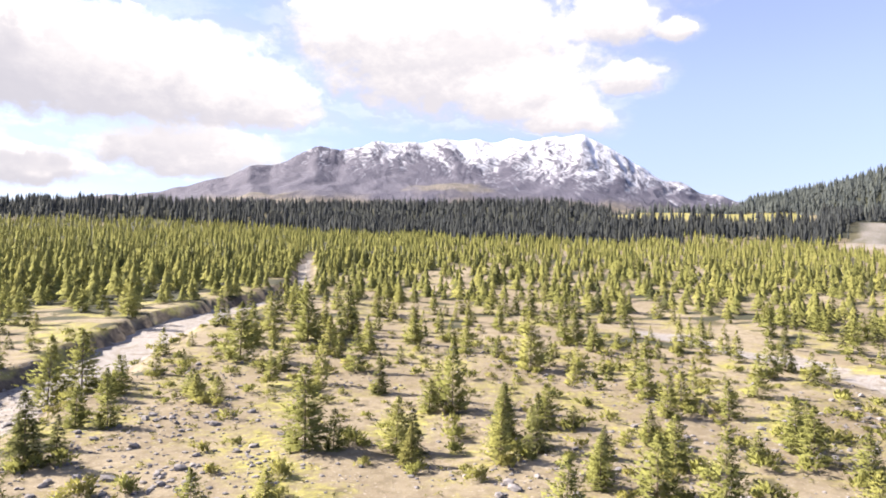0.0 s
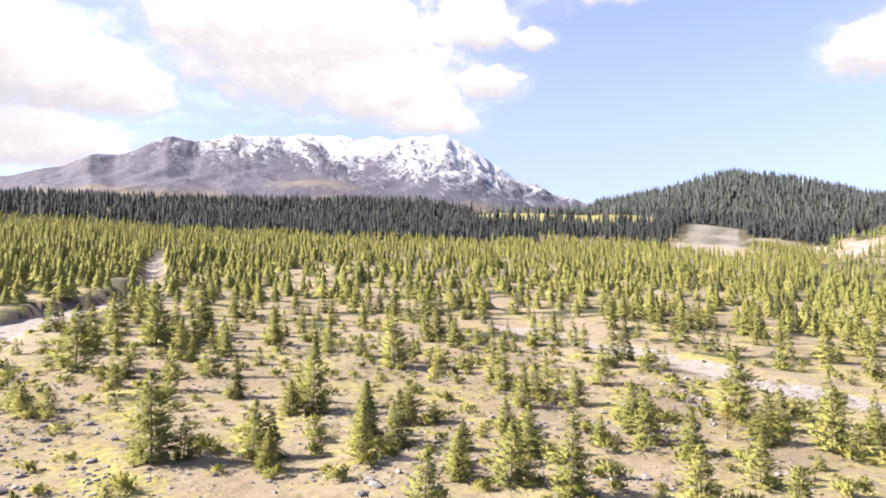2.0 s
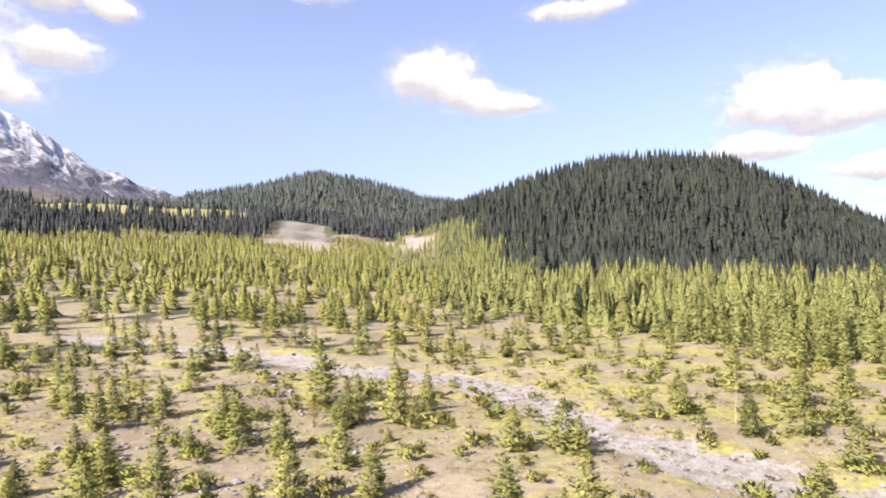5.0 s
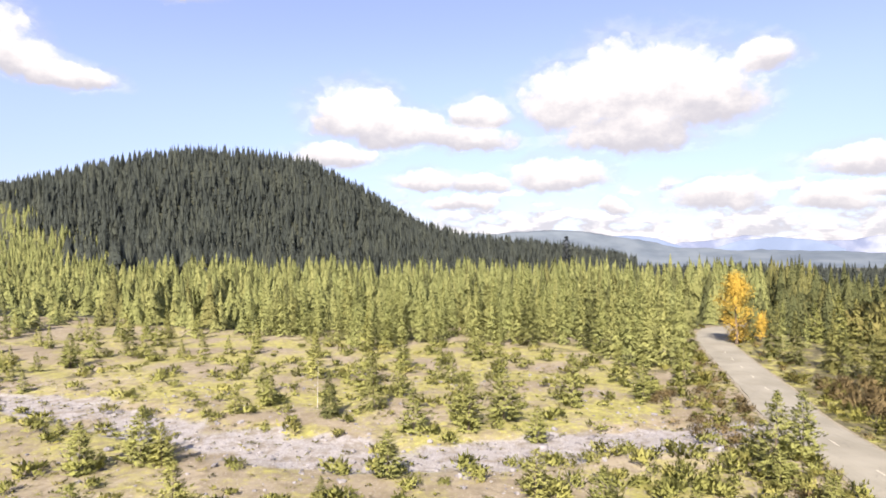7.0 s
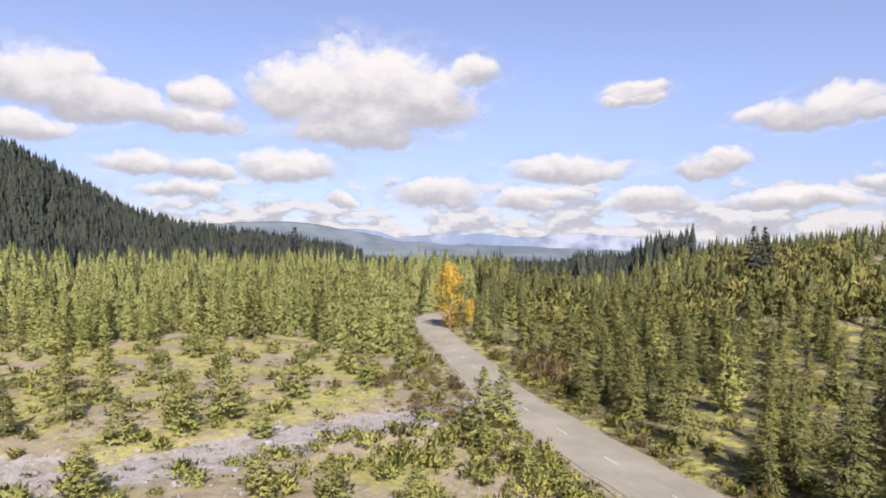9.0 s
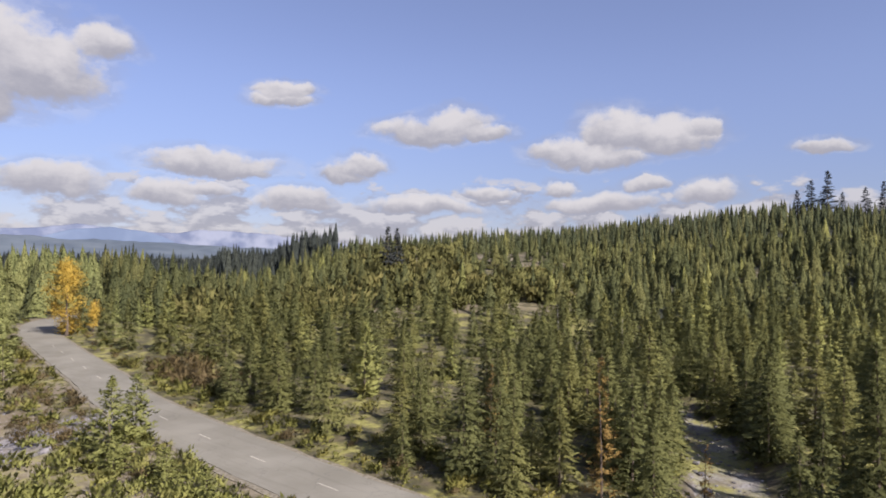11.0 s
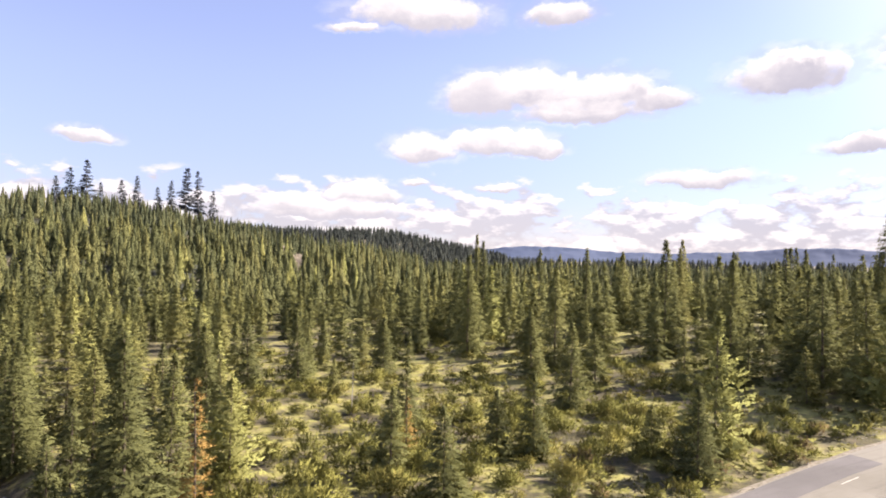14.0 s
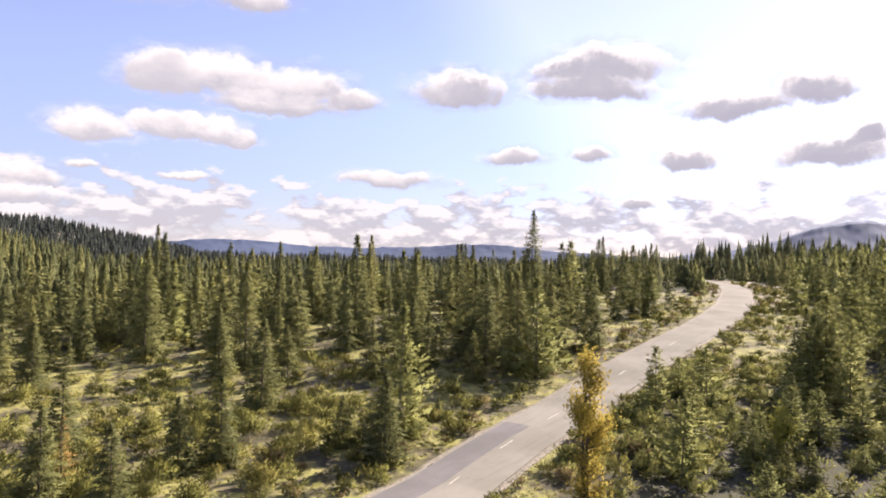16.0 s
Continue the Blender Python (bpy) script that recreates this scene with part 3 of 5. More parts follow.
def woods(x, y):
    """How wooded the land is: trees to a square metre, and their usual height."""
    r, az = np.hypot(x, y), np.degrees(np.arctan2(x, y)) % 360
    road_y = np.interp(x, LINES["road"][::-1, 0], LINES["road"][::-1, 1])
    north = ((az < 112) | (az > 300) | ((y > road_y) & (x > -20))) & (y > road_y)
    patchy = 0.5 + 0.5 * waves(x, y, 60, 21)
    # the open plain below the volcano, denser with distance
    edge = np.interp(np.where(az > 180, az - 360, az), (-40, -22, -10, 20, 45, 62, 75, 85, 93, 102, 110), (225, 245, 330, 360, 320, 230, 188, 172, 160, 136, 118)) + 22 * waves(x, y, 45, 22)
    clump = 0.5 + 0.5 * waves(x, y, 17, 28)
    open_d = (0.0085 + 0.005 * sstep(90, 240, r)) * (0.3 + 1.1 * patchy) * (0.35 + 1.4 * clump)
    open_d = open_d * (1 - 0.5 * sstep(48, 58, az) * (az < 116))
    d_north = np.where(r > edge, np.where(az > 300, 0.014 + 0.016 * clump, np.where((az < 48) & (r < 850), 0.008 + 0.014 * clump, 0.0245)), open_d)
    d_north = np.where((az > 100) & (az < 240) & (x < 85), 0.004, d_north)
    d_north = np.where((x < -66) & (r < edge), open_d * 1.2, d_north)
    side = np.where(az > 180, az - 360, az)
    h_north = np.where(r > edge, np.interp(side, (-40, -20, 0, 45, 62, 75), (11.0, 10.0, 8.0, 9.0, 15.0, 17.0)) + 1.6 * waves(x, y, 90, 23) + 4.0 * sstep(210, 320, r) * sstep(55, 70, az) * (az < 180), 6.3 + 1.7 * sstep(80, 200, r))
    h_north = np.where((r > 520) & (az > 50) & (az < 180), 26.0, h_north)
    # the forest south of the road
    glade = (1 - sstep(0.75, 1.15, np.minimum(np.hypot((x + 36) / 50, (y + 86) / 42), np.hypot((x + 5) / 26, (y + 98) / 60)))) * (0.75 + 0.35 * waves(x, y, 22, 24))
    d_south = (0.0225 + 0.009 * sstep(-10, 20, x) * (1 - sstep(120, 170, r)) - 0.008 * sstep(-10, -40, x)) * (0.6 + 0.8 * clump) * (1 - 0.76 * np.clip(glade * 1.3, 0, 1))
    h_south = 10.2 + 8.5 * sstep(-10, -110, x) + 3.0 * sstep(100, 250, r) - 0.95 * west_rise(x) + 2.0 * waves(x, y, 70, 25)
    h_south = np.where(glade > 0.45, 6.0 + 8.0 * clump, h_south)
    # a shallow valley of alders among the firs
    valley = sstep(129, 133, az) * (1 - sstep(148, 152, az)) * sstep(185, 215, r) * (1 - sstep(430, 460, r))
    d_south = d_south * (1 - 0.9 * valley * (0.7 + 0.3 * clump))
    # young firs between road and camera in the west
    west = (az >= 232) & (az <= 300) & (y > road_y)
    d_west, h_west = 0.034 * sstep(25, 45, r), 6.0 + 5.0 * sstep(-75, -105, x) + 3.0 * sstep(-105, -180, x)
    density = np.where(north, d_north, np.where(west, d_west, d_south))
    height = np.where(north, h_north, np.where(west, h_west, h_south))
    clear = near_line(x, y, "creek", 40)
    density = density * np.where(np.abs(clear - 3) < 12 - 7 * sstep(195, 250, y), 0.0, 1.0)
    density = density * (1 - 0.85 * (np.hypot((x + 28) / 13, (y - 80) / 22) < 1))
    density = density * (0.12 + 0.88 * sstep(5.0, 11.0, np.abs(near_line(x, y, "wash", 40))))
    density = density * sstep(2.2, 4.5, np.abs(near_line(x, y, "stream", 40)))
    density = density * sstep(ROAD_HALF + 3.5, ROAD_HALF + 8.5, np.abs(near_line(x, y, "road", 60)))
    density = density * np.where((x < -90) & (y > road_y) & (np.abs(near_line(x, y, "road", 60)) < 26), 0.12, 1.0)
    river = np.minimum(np.abs(near_line(x, y, "river", 200)) - 38, np.abs(near_line(x, y, "arm", 200)) - 10)
    density = density * sstep(0, 20, river)
    meadow = (az > 15) & (az < 31) & (r > 985) & (r < 1210)
    flats = (np.abs(az - 35.6 - 1.2 * waves(x, y, 130, 46)) < 2.2) & (r > 690) & (r < 850)
    return np.where(meadow | flats, density * 0.05, density), height, glade


def build_ground():
    rings = np.concatenate([np.linspace(2, 56, 18), np.geomspace(58, 270, 100), np.geomspace(278, 4900, 64)])
    spokes = np.radians(np.arange(0, 360, 0.72))
    r, a = np.meshgrid(rings, spokes, indexing="ij")
    x, y = (r * np.sin(a)).ravel(), (r * np.cos(a)).ravel()
    z = ground_height(x, y)
    far = np.abs(near_line(x, y, "river", 200))
    wob = 1.5 * waves(x, y, 14, 31)
    gravel = np.maximum.reduce([1 - sstep(6, 10.5, np.abs(near_line(x, y, "creek", 40) - 1.5) + wob + 4.6 * sstep(200, 280, y)), (0.60 + 0.35 * waves(x, y, 19, 33)) * 1.35 * (1 - sstep(2.5, 10, np.abs(near_line(x, y, "wash", 40)) + 1.5 * wob)),
                                0.5 * (1 - sstep(3, 6, np.abs(near_line(x, y, "stream", 40)) + 0.5 * wob)), 0.6 * (1 - sstep(32, 44, far)), 1 - sstep(6, 11, np.abs(near_line(x, y, "arm", 200)))])
    density, _, glade = woods(x, y)
    az = np.degrees(np.arctan2(x, y)) % 360
    gravel = np.maximum(gravel, ((np.abs(az - 35.6 - 1.2 * waves(x, y, 130, 46)) < 2.0) & (r.ravel() > 700) & (r.ravel() < 850)) * (0.5 + 0.12 * waves(x, y, 60, 47)))
    # wood: needle litter, and above 0.62 also painted shade under the trees
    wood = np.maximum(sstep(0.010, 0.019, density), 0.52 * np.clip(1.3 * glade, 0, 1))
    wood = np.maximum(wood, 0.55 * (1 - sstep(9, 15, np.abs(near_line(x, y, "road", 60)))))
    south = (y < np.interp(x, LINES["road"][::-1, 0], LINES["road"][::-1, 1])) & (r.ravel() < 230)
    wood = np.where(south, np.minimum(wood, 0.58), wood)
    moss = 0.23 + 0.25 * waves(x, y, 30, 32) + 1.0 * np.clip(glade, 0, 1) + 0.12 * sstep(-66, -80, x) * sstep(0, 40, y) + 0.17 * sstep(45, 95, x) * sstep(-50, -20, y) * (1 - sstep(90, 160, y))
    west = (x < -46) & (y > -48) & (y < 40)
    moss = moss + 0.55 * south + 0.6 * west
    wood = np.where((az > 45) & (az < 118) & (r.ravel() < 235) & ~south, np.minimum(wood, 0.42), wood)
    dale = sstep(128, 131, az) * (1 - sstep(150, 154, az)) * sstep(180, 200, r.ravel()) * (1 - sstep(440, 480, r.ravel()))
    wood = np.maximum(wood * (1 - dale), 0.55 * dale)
    # the same mask darkens the gravel of the far river bed
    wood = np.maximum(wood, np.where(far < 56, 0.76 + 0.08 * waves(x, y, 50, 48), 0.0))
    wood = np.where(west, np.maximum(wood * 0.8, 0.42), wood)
    moss = moss * (1 - 0.8 * sstep(330, 480, r.ravel()))
    meadow = sstep(13, 16, az) * (1 - sstep(29, 32, az)) * sstep(960, 1000, r.ravel()) * (1 - sstep(1240, 1300, r.ravel()))
    moss, wood = np.maximum(moss, 0.7 * meadow), wood * (1 - 0.75 * meadow)
    centre = len(x)
    verts = np.concatenate([np.stack([x, y, z], -1), [[0, 0, float(ground_height(0, 0)[0])]]])
    n = len(spokes)
    quads = grid_faces(len(rings), n, wrap=True)
    fan = np.stack([np.full(n, centre), np.arange(n), (np.arange(n) + 1) % n], -1)
    tris = np.concatenate([quads[:, [0, 2, 1]], quads[:, [0, 3, 2]], fan])
    pad = lambda v: np.append(v, v[0])
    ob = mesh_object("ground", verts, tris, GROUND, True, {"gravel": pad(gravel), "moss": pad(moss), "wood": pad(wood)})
    return tagged(ob, "volcanic plain of tan ash, gravel washes and yellow moss", "ground", kind="structure")


def ridge(name, mat, dist, depth, bearings, heights, rough, seed, label):
    """A far range: crest along the bearings, sloping to the near side."""
    az = np.arange(bearings[0], bearings[-1] + 0.01, 0.12)
    el = np.interp(az, bearings, heights)
    rows = np.linspace(0, 1, 22)
    s, a = np.meshgrid(rows, az, indexing="ij")
    top = EYE + dist * np.tan(np.radians(np.interp(a, bearings, heights)))
    r = dist - depth * (1 - s)
    x, y = r * np.sin(np.radians(a)), r * np.cos(np.radians(a))
    z = top * s**1.3 + rough * s * (waves(x, y, 420, seed) + 0.5 * waves(x, y, 170, seed + 1) + 0.25 * waves(x, y, 70, seed + 2)) - 20 * (1 - s)
    x, y, z = (np.concatenate([v, v[-1:] * f]) for v, f in ((x, 1.06), (y, 1.06), (z, 0.0)))
    ob = mesh_object(name, np.stack([x.ravel(), y.ravel(), z.ravel()], -1), grid_faces(len(rows) + 1, len(az))[:, ::-1], mat, True)
    return tagged(ob, label, "mountains", kind="structure")


def build_volcano():
    az = np.arange(-40, 34.01, 0.2)
    rows = np.concatenate([np.linspace(0, 1, 110), np.linspace(1.02, 1.5, 8)])
    s, a = np.meshgrid(rows, az, indexing="ij")
    el = np.interp(a, (-40, -31.1, -26.5, -22.5, -19.3, -17.3, -15.6, -11.7, -9.7, -6.7, -2.5, 0.6, 4.2, 7.8, 12.3, 14.6, 16.8, 19.6, 22.3, 24.5, 28, 34),
                   (3.0, 4.6, 5.2, 6.2, 7.3, 8.5, 8.5, 10.3, 10.1, 11.0, 11.2, 11.5, 11.4, 11.6, 11.9, 10.8, 9.4, 7.9, 6.8, 6.1, 5.5, 3.0))
    near, far = 2600.0, 4200.0
    r = near + (far - near) * s
    x, y = r * np.sin(np.radians(a)), r * np.cos(np.radians(a))
    crest = EYE + far * np.tan(np.radians(el))
    foot = land(x, y) - 25
    inner = np.minimum(s, 1)
    shape = 0.42 * inner + 0.58 * inner**2.2
    z = foot + (crest - foot) * shape * (1 - 0.5 * np.maximum(s - 1, 0))
    bend = a * 60 + 90 * waves(a * 60, s * 900, 700, 50)
    gully = 0.6 * np.abs(waves(bend, s * 200, 260, 51)) + 0.5 * np.abs(waves(bend, s * 300, 110, 52)) + 0.5 * np.abs(waves(bend, s * 260, 48, 53)) + 0.3 * np.abs(waves(bend, s * 300, 24, 56))
    steep = sstep(0.4, 0.95, inner) * (0.6 + 0.4 * waves(a * 60, s * 500, 500, 54))
    z = z + (25 * gully - 20) * steep * (1 - 0.6 * sstep(0.9, 1.0, inner)) * (0.5 + 0.5 * sstep(-14, -8, a)) + 14 * inner * waves(x, y, 260, 55)
    z = z + 45 * np.exp(-(((a - 0.5) / 5) ** 2 + ((s - 0.46) / 0.10) ** 2)) + 30 * np.exp(-(((a + 16) / 6) ** 2 + ((s - 0.45) / 0.12) ** 2))
    # two buff grassy knolls on the lower flank
    heath = np.maximum(np.exp(-(((a - 0.5) / 5) ** 2 + ((s - 0.50) / 0.11) ** 2)), 0.8 * np.exp(-(((a + 17) / 5) ** 2 + ((s - 0.52) / 0.12) ** 2)))
    heath = 0.7 * sstep(0.35, 0.9, heath + 0.2 * waves(x, y, 130, 57))
    ob = mesh_object("volcano", np.stack([x.ravel(), y.ravel(), z.ravel()], -1), grid_faces(len(rows), len(az))[:, ::-1], VOLCANO, True, {"rib": gully.ravel(), "heath": heath.ravel()})
    return tagged(ob, "broad volcano with fresh snow above bare purple-grey rock", "mountain", kind="structure")


build_ground()
build_volcano()
ridge("ridge_wooded", RIDGE_NEAR, 4200, 900, (85.9, 87.4, 89.9, 93.0, 96.1, 98.2, 101.2, 105.3, 108.4, 113.3, 120.1, 126.4, 132.6), (2.4, 2.8, 2.7, 3.0, 2.9, 2.8, 2.3, 1.4, 1.2, 1.0, 0.8, 0.6, 0.3), 6, 61, "hazy grey-green wooded ridge along the eastern horizon")
ridge("ridge_dark", RIDGE_FAR, 4420, 120, (97.1, 99.2, 102.3, 103.8, 105.8), (2.3, 2.5, 2.4, 2.2, 1.4), 3, 62, "dark haze-blue ridge close behind the wooded one")
ridge("ridge_blue", RIDGE_FAR, 4560, 120, (107.6, 108.9, 110.3, 112.8, 115.6, 116.8, 117.7), (1.1, 1.5, 1.9, 2.1, 1.9, 1.5, 1.1), 4, 64, "haze-blue distant ridge below the snowy range")
ridge("range_snowy", RIDGE_SNOW, 4800, 160, (103.8, 104.8, 108.4, 110.8, 113.3, 116.5, 119.7, 121.9, 124.0, 126.4, 129.1, 132.6), (1.0, 1.6, 2.0, 2.3, 2.0, 1.7, 2.1, 2.1, 2.0, 1.8, 1.4, 1.0), 8, 67, "hazy pale snowy range on the far horizon")
ridge("ridge_west", RIDGE_HAZE, 4200, 700, (249, 254, 258, 261, 264, 268, 276), (0.2, 0.9, 1.8, 3.0, 3.3, 2.9, 1.0), 10, 73, "dark haze-blue hill beyond the road")
ridge("ridge_south", RIDGE_HAZE, 4600, 300, (200, 208, 212, 218, 226, 233.3, 236, 242, 252), (0.3, 0.9, 1.1, 0.6, 0.7, 1.2, 1.0, 0.5, 0.2), 6, 70, "haze-blue distant hills beyond the southern forest")


# ---- road ----
def part(name, me, parent, label=""):
    """A mesh as one part under a thing."""
    ob = new(name, me)
    ob.parent = parent
    return tagged(ob, label)


def line_normals(line):
    d = np.gradient(line, axis=0)
    d /= np.linalg.norm(d, axis=1)[:, None]
    return np.stack([d[:, 1], -d[:, 0]], -1)


def strip(name, line, left, right, top, thick, mat, wander=0.0, seed=0):
    """A slab that follows a line of the plan from left to right of it."""
    nrm = line_normals(line)
    s = np.arange(len(line)) * 7.0
    wl, wr = wander * waves(s, s * 0, 19, seed), wander * waves(s, s * 0, 19, seed + 1)
    a, b = line + nrm * (left + wl)[:, None], line + nrm * (right + wr)[:, None]
    mid = (a + b) / 2
    z = road_level(line[:, 0]) + top
    loops = [(a, z - thick), (a, z), (mid, z + 0.06), (b, z), (b, z - thick)]
    verts = np.stack([np.concatenate([p, h[:, None]], 1) for p, h in loops], 1).reshape(-1, 3)
    return mesh_object(name, verts, grid_faces(len(line), 5)[:, ::-1], mat, False)


def build_road():
    line = smooth_line(ROAD, 3.0)
    road = tagged(strip("road", line, -ROAD_HALF, ROAD_HALF, 0.05, 0.3, ASPHALT, 0.12, 81), "worn grey two-lane asphalt road through the forest", "road", kind="structure")
    for side in (-1, 1):
        low, high = sorted((side * (ROAD_HALF - 0.05), side * (ROAD_HALF + 0.7)))
        ob = strip("shoulder", line, low, high, -0.02, 0.25, SHOULDER, 0.25, 83 + side)
        ob.parent = road
        tagged(ob, "loose brown gravel shoulder")
    # centre dashes, ten feet long every forty feet
    run = np.concatenate([[0], np.cumsum(np.hypot(*np.diff(line, axis=0).T))])
    anchor = run[np.argmin(np.hypot(line[:, 0] - 64.3, line[:, 1] + 41.2))]
    nrm = line_normals(line)
    base = None
    for k in range(-9, 16):
        at = anchor + 12.2 * k
        p = np.array([np.interp(at, run, line[:, c]) for c in (0, 1)])
        q = np.array([np.interp(at + 1, run, line[:, c]) for c in (0, 1)])
        turn = math.atan2(*(q - p)[::-1])
        if base is None:
            ob = mesh_object("dash", [(-1.55, -0.07, 0), (1.55, -0.06, 0), (1.5, 0.07, 0), (-1.5, 0.06, 0)], [(0, 1, 2, 3)], PAINT)
            base = ob.data
            solid = bmesh.new()
            solid.from_mesh(base)
            bmesh.ops.solidify(solid, geom=solid.faces[:], thickness=0.006)
            solid.to_mesh(base)
            solid.free()
        else:
            ob = new("dash", base)
        ob.parent = road
        ob.matrix_local = pose(p[0], p[1], road_level(p[0]) + 0.122, 0, -math.degrees(math.atan(road_level(q[0]) - road_level(p[0]))), math.degrees(turn))
    # a darker repaired lane with a stepped end
    keep = line[(line[:, 0] < -22) & (line[:, 0] > -68)]
    ob = strip("repair", keep, 0.2 - ROAD_HALF, -0.15, 0.085, 0.05, PATCHED, 0.05, 90)
    ob.parent = road
    tagged(ob, "darker repaired asphalt lane")


build_road()


# ---- plants ----
def unit(v):
    return v / (np.linalg.norm(v, axis=1)[:, None] + 1e-9)


def sprays(rng, at, way, size, wide=0.55, face=None):
    """Small pointed plates of needles or leaves; face: the way their upper sides look."""
    n = len(at)
    way = unit(way + rng.normal(0, 0.28, (n, 3)))
    face = rng.normal(0, 1, (n, 3)) if face is None else face + rng.normal(0, 0.42, (n, 3))
    side = unit(np.cross(way, face))
    s = (size * rng.uniform(0.65, 1.35, n))[:, None]
    v = np.stack([at - side * s * wide, at + way * s * 1.6, at + side * s * wide], 1)
    flip = ((np.cross(v[:, 1] - v[:, 0], v[:, 2] - v[:, 0]) * face).sum(1) < 0)
    v[flip] = v[flip][:, ::-1]
    v = v.reshape(-1, 3)
    return v, np.arange(len(v)).reshape(-1, 3)


def conifer_crown(seed, height, spread, whorls, per, clumps, size, bare=0.06, power=0.85, rise=0.15, droop=0.05, ragged=0.3, tier=0.7):
    """Whorls of limbs with sprays of needles along them."""
    rng = np.random.default_rng(seed)
    f = np.repeat(np.linspace(bare, 0.97, whorls), per) + rng.uniform(-0.5, 0.5, whorls * per) / whorls * tier
    reach = spread * np.clip(1 - f, 0.02, 1) ** power * rng.uniform(1 - ragged, 1 + 0.6 * ragged, len(f)) * (0.75 + 0.25 * sstep(bare, bare + 0.15, f))
    turn = rng.uniform(0, math.tau, len(f))
    lump = 1 + 0.22 * np.sin(turn * 2 + f * 9 + seed)
    reach = reach * lump
    f, reach, turn = (np.repeat(v, clumps) for v in (f, reach, turn))
    s = np.tile(((np.arange(clumps) + 0.9) / clumps) ** 0.7, len(f) // clumps) * rng.uniform(0.8, 1.1, len(f))
    turn = turn + rng.normal(0, 0.16, len(f))
    out = reach * s
    at = np.stack([out * np.cos(turn), out * np.sin(turn), f * height + out * rise - droop * out**2 + rng.normal(0, 0.01 * height, len(f))], -1)
    at[:, 2] = np.maximum(at[:, 2], 0.15)
    spread_way = np.stack([np.cos(turn), np.sin(turn), 0 * turn], -1)
    way = spread_way + np.stack([-np.sin(turn), np.cos(turn), 0 * turn], -1) * rng.normal(0, 0.6, len(f))[:, None] + (0, 0, rise - 0.2)
    v, t = sprays(rng, at, way, size * (0.42 + 0.78 * (1 - f)), 0.46, face=spread_way * 0.75 + (0, 0, 0.6))
    tip, _ = sprays(rng, np.repeat([[0, 0, height * 0.94]], 6, 0), np.repeat([[0, 0, 1.6]], 6, 0), np.full(6, size * 0.85), 0.3)
    v = np.concatenate([v, tip])
    return v, np.arange(len(v)).reshape(-1, 3)


def tube(points, radii, sides=6):
    """A tapering tube through points, closed at its tip."""
    points = np.asarray(points, float)
    d = np.gradient(points, axis=0)
    d /= np.linalg.norm(d, axis=1)[:, None]
    ref = np.where(np.abs(d[:, 2:]) > 0.9, [[1.0, 0, 0]], [[0, 0, 1.0]])
    u = np.cross(d, ref)
    u /= np.linalg.norm(u, axis=1)[:, None]
    w = np.cross(d, u)
    a = np.arange(sides) / sides * math.tau
    ring = points[:, None] + np.asarray(radii)[:, None, None] * (np.cos(a)[None, :, None] * u[:, None] + np.sin(a)[None, :, None] * w[:, None])
    q = grid_faces(len(points), sides, wrap=True)
    return ring.reshape(-1, 3), np.concatenate([q[:, [0, 1, 2]], q[:, [0, 2, 3]]])


def joined(parts):
    verts, faces, at = [], [], 0
    for v, f in parts:
        verts.append(v), faces.append(f + at)
        at += len(v)
    return np.concatenate(verts), np.concatenate(faces)


def trunk_mesh(seed, height, thick, limbs, limb_reach, bare=0.1, top=0.97):
    rng = np.random.default_rng(seed + 500)
    s = np.linspace(0, top, 7)
    lean = rng.normal(0, 0.006 * height, (7, 2)).cumsum(0) * 0.5
    stem = np.concatenate([lean * s[:, None], (s * height)[:, None]], 1)
    stem[0, 2] = -0.3
    bits = [tube(stem, thick * (1 - 0.93 * s))]
    for k in range(limbs):
        f, turn = rng.uniform(bare, 0.85), rng.uniform(0, math.tau)
        r = limb_reach * (1 - f) ** 0.8 * rng.uniform(0.5, 0.9)
        root = np.array([np.interp(f, s, stem[:, c]) for c in range(3)])
        tip = root + np.array([r * math.cos(turn), r * math.sin(turn), 0.18 * r])
        bits.append(tube([root, (root + tip) / 2 + (0, 0, 0.03 * r), tip], [thick * 0.22 * (1 - 0.5 * f), thick * 0.13, thick * 0.04], 3))
    return joined(bits)


def soften(me, base):
    """Foliage takes the light as one soft mass: normals lean outwards from the stem."""
    n = len(me.vertices)
    co, own = np.empty(n * 3), np.empty(n * 3)
    me.vertices.foreach_get("co", co), me.vertices.foreach_get("normal", own)
    co, own = co.reshape(-1, 3), own.reshape(-1, 3)
    out = unit((co - base) * (1, 1, 0)) * 0.8 + (0, 0, 0.55)
    me.normals_split_custom_set_from_vertices(unit(0.22 * own + out).astype(np.float32))


def data_of(name, vf, mat):
    ob = mesh_object(name, *vf, mat)
    me = ob.data
    bpy.data.objects.remove(ob)
    if name in ("crown", "bush"):
        soften(me, np.zeros(3))
    return me


def thing(name, parts, label, category, group):
    """An empty at the base with its parts under it."""
    root = tagged(new(name), label, category, group)
    for key, me, note in parts:
        part(key, me, root, note)
    return root


def conifer(name, seed, label, group, mat, height=10.0, spread=2.2, whorls=19, per=8, clumps=7, size=0.42, thick=0.13, **shape):
    needles = conifer_crown(seed, height, spread, whorls, per, clumps, size, **shape)
    crown = data_of("crown", joined([needles, inside(seed, height, spread, (3 * whorls) // 4, 1.45 * size, **shape)]) if whorls > 16 else needles, mat)
    trunk = data_of("trunk", trunk_mesh(seed, height, thick, 5, spread), BARK)
    return thing(name, [("trunk", trunk, ""), ("crown", crown, "")], label, "tree", group)


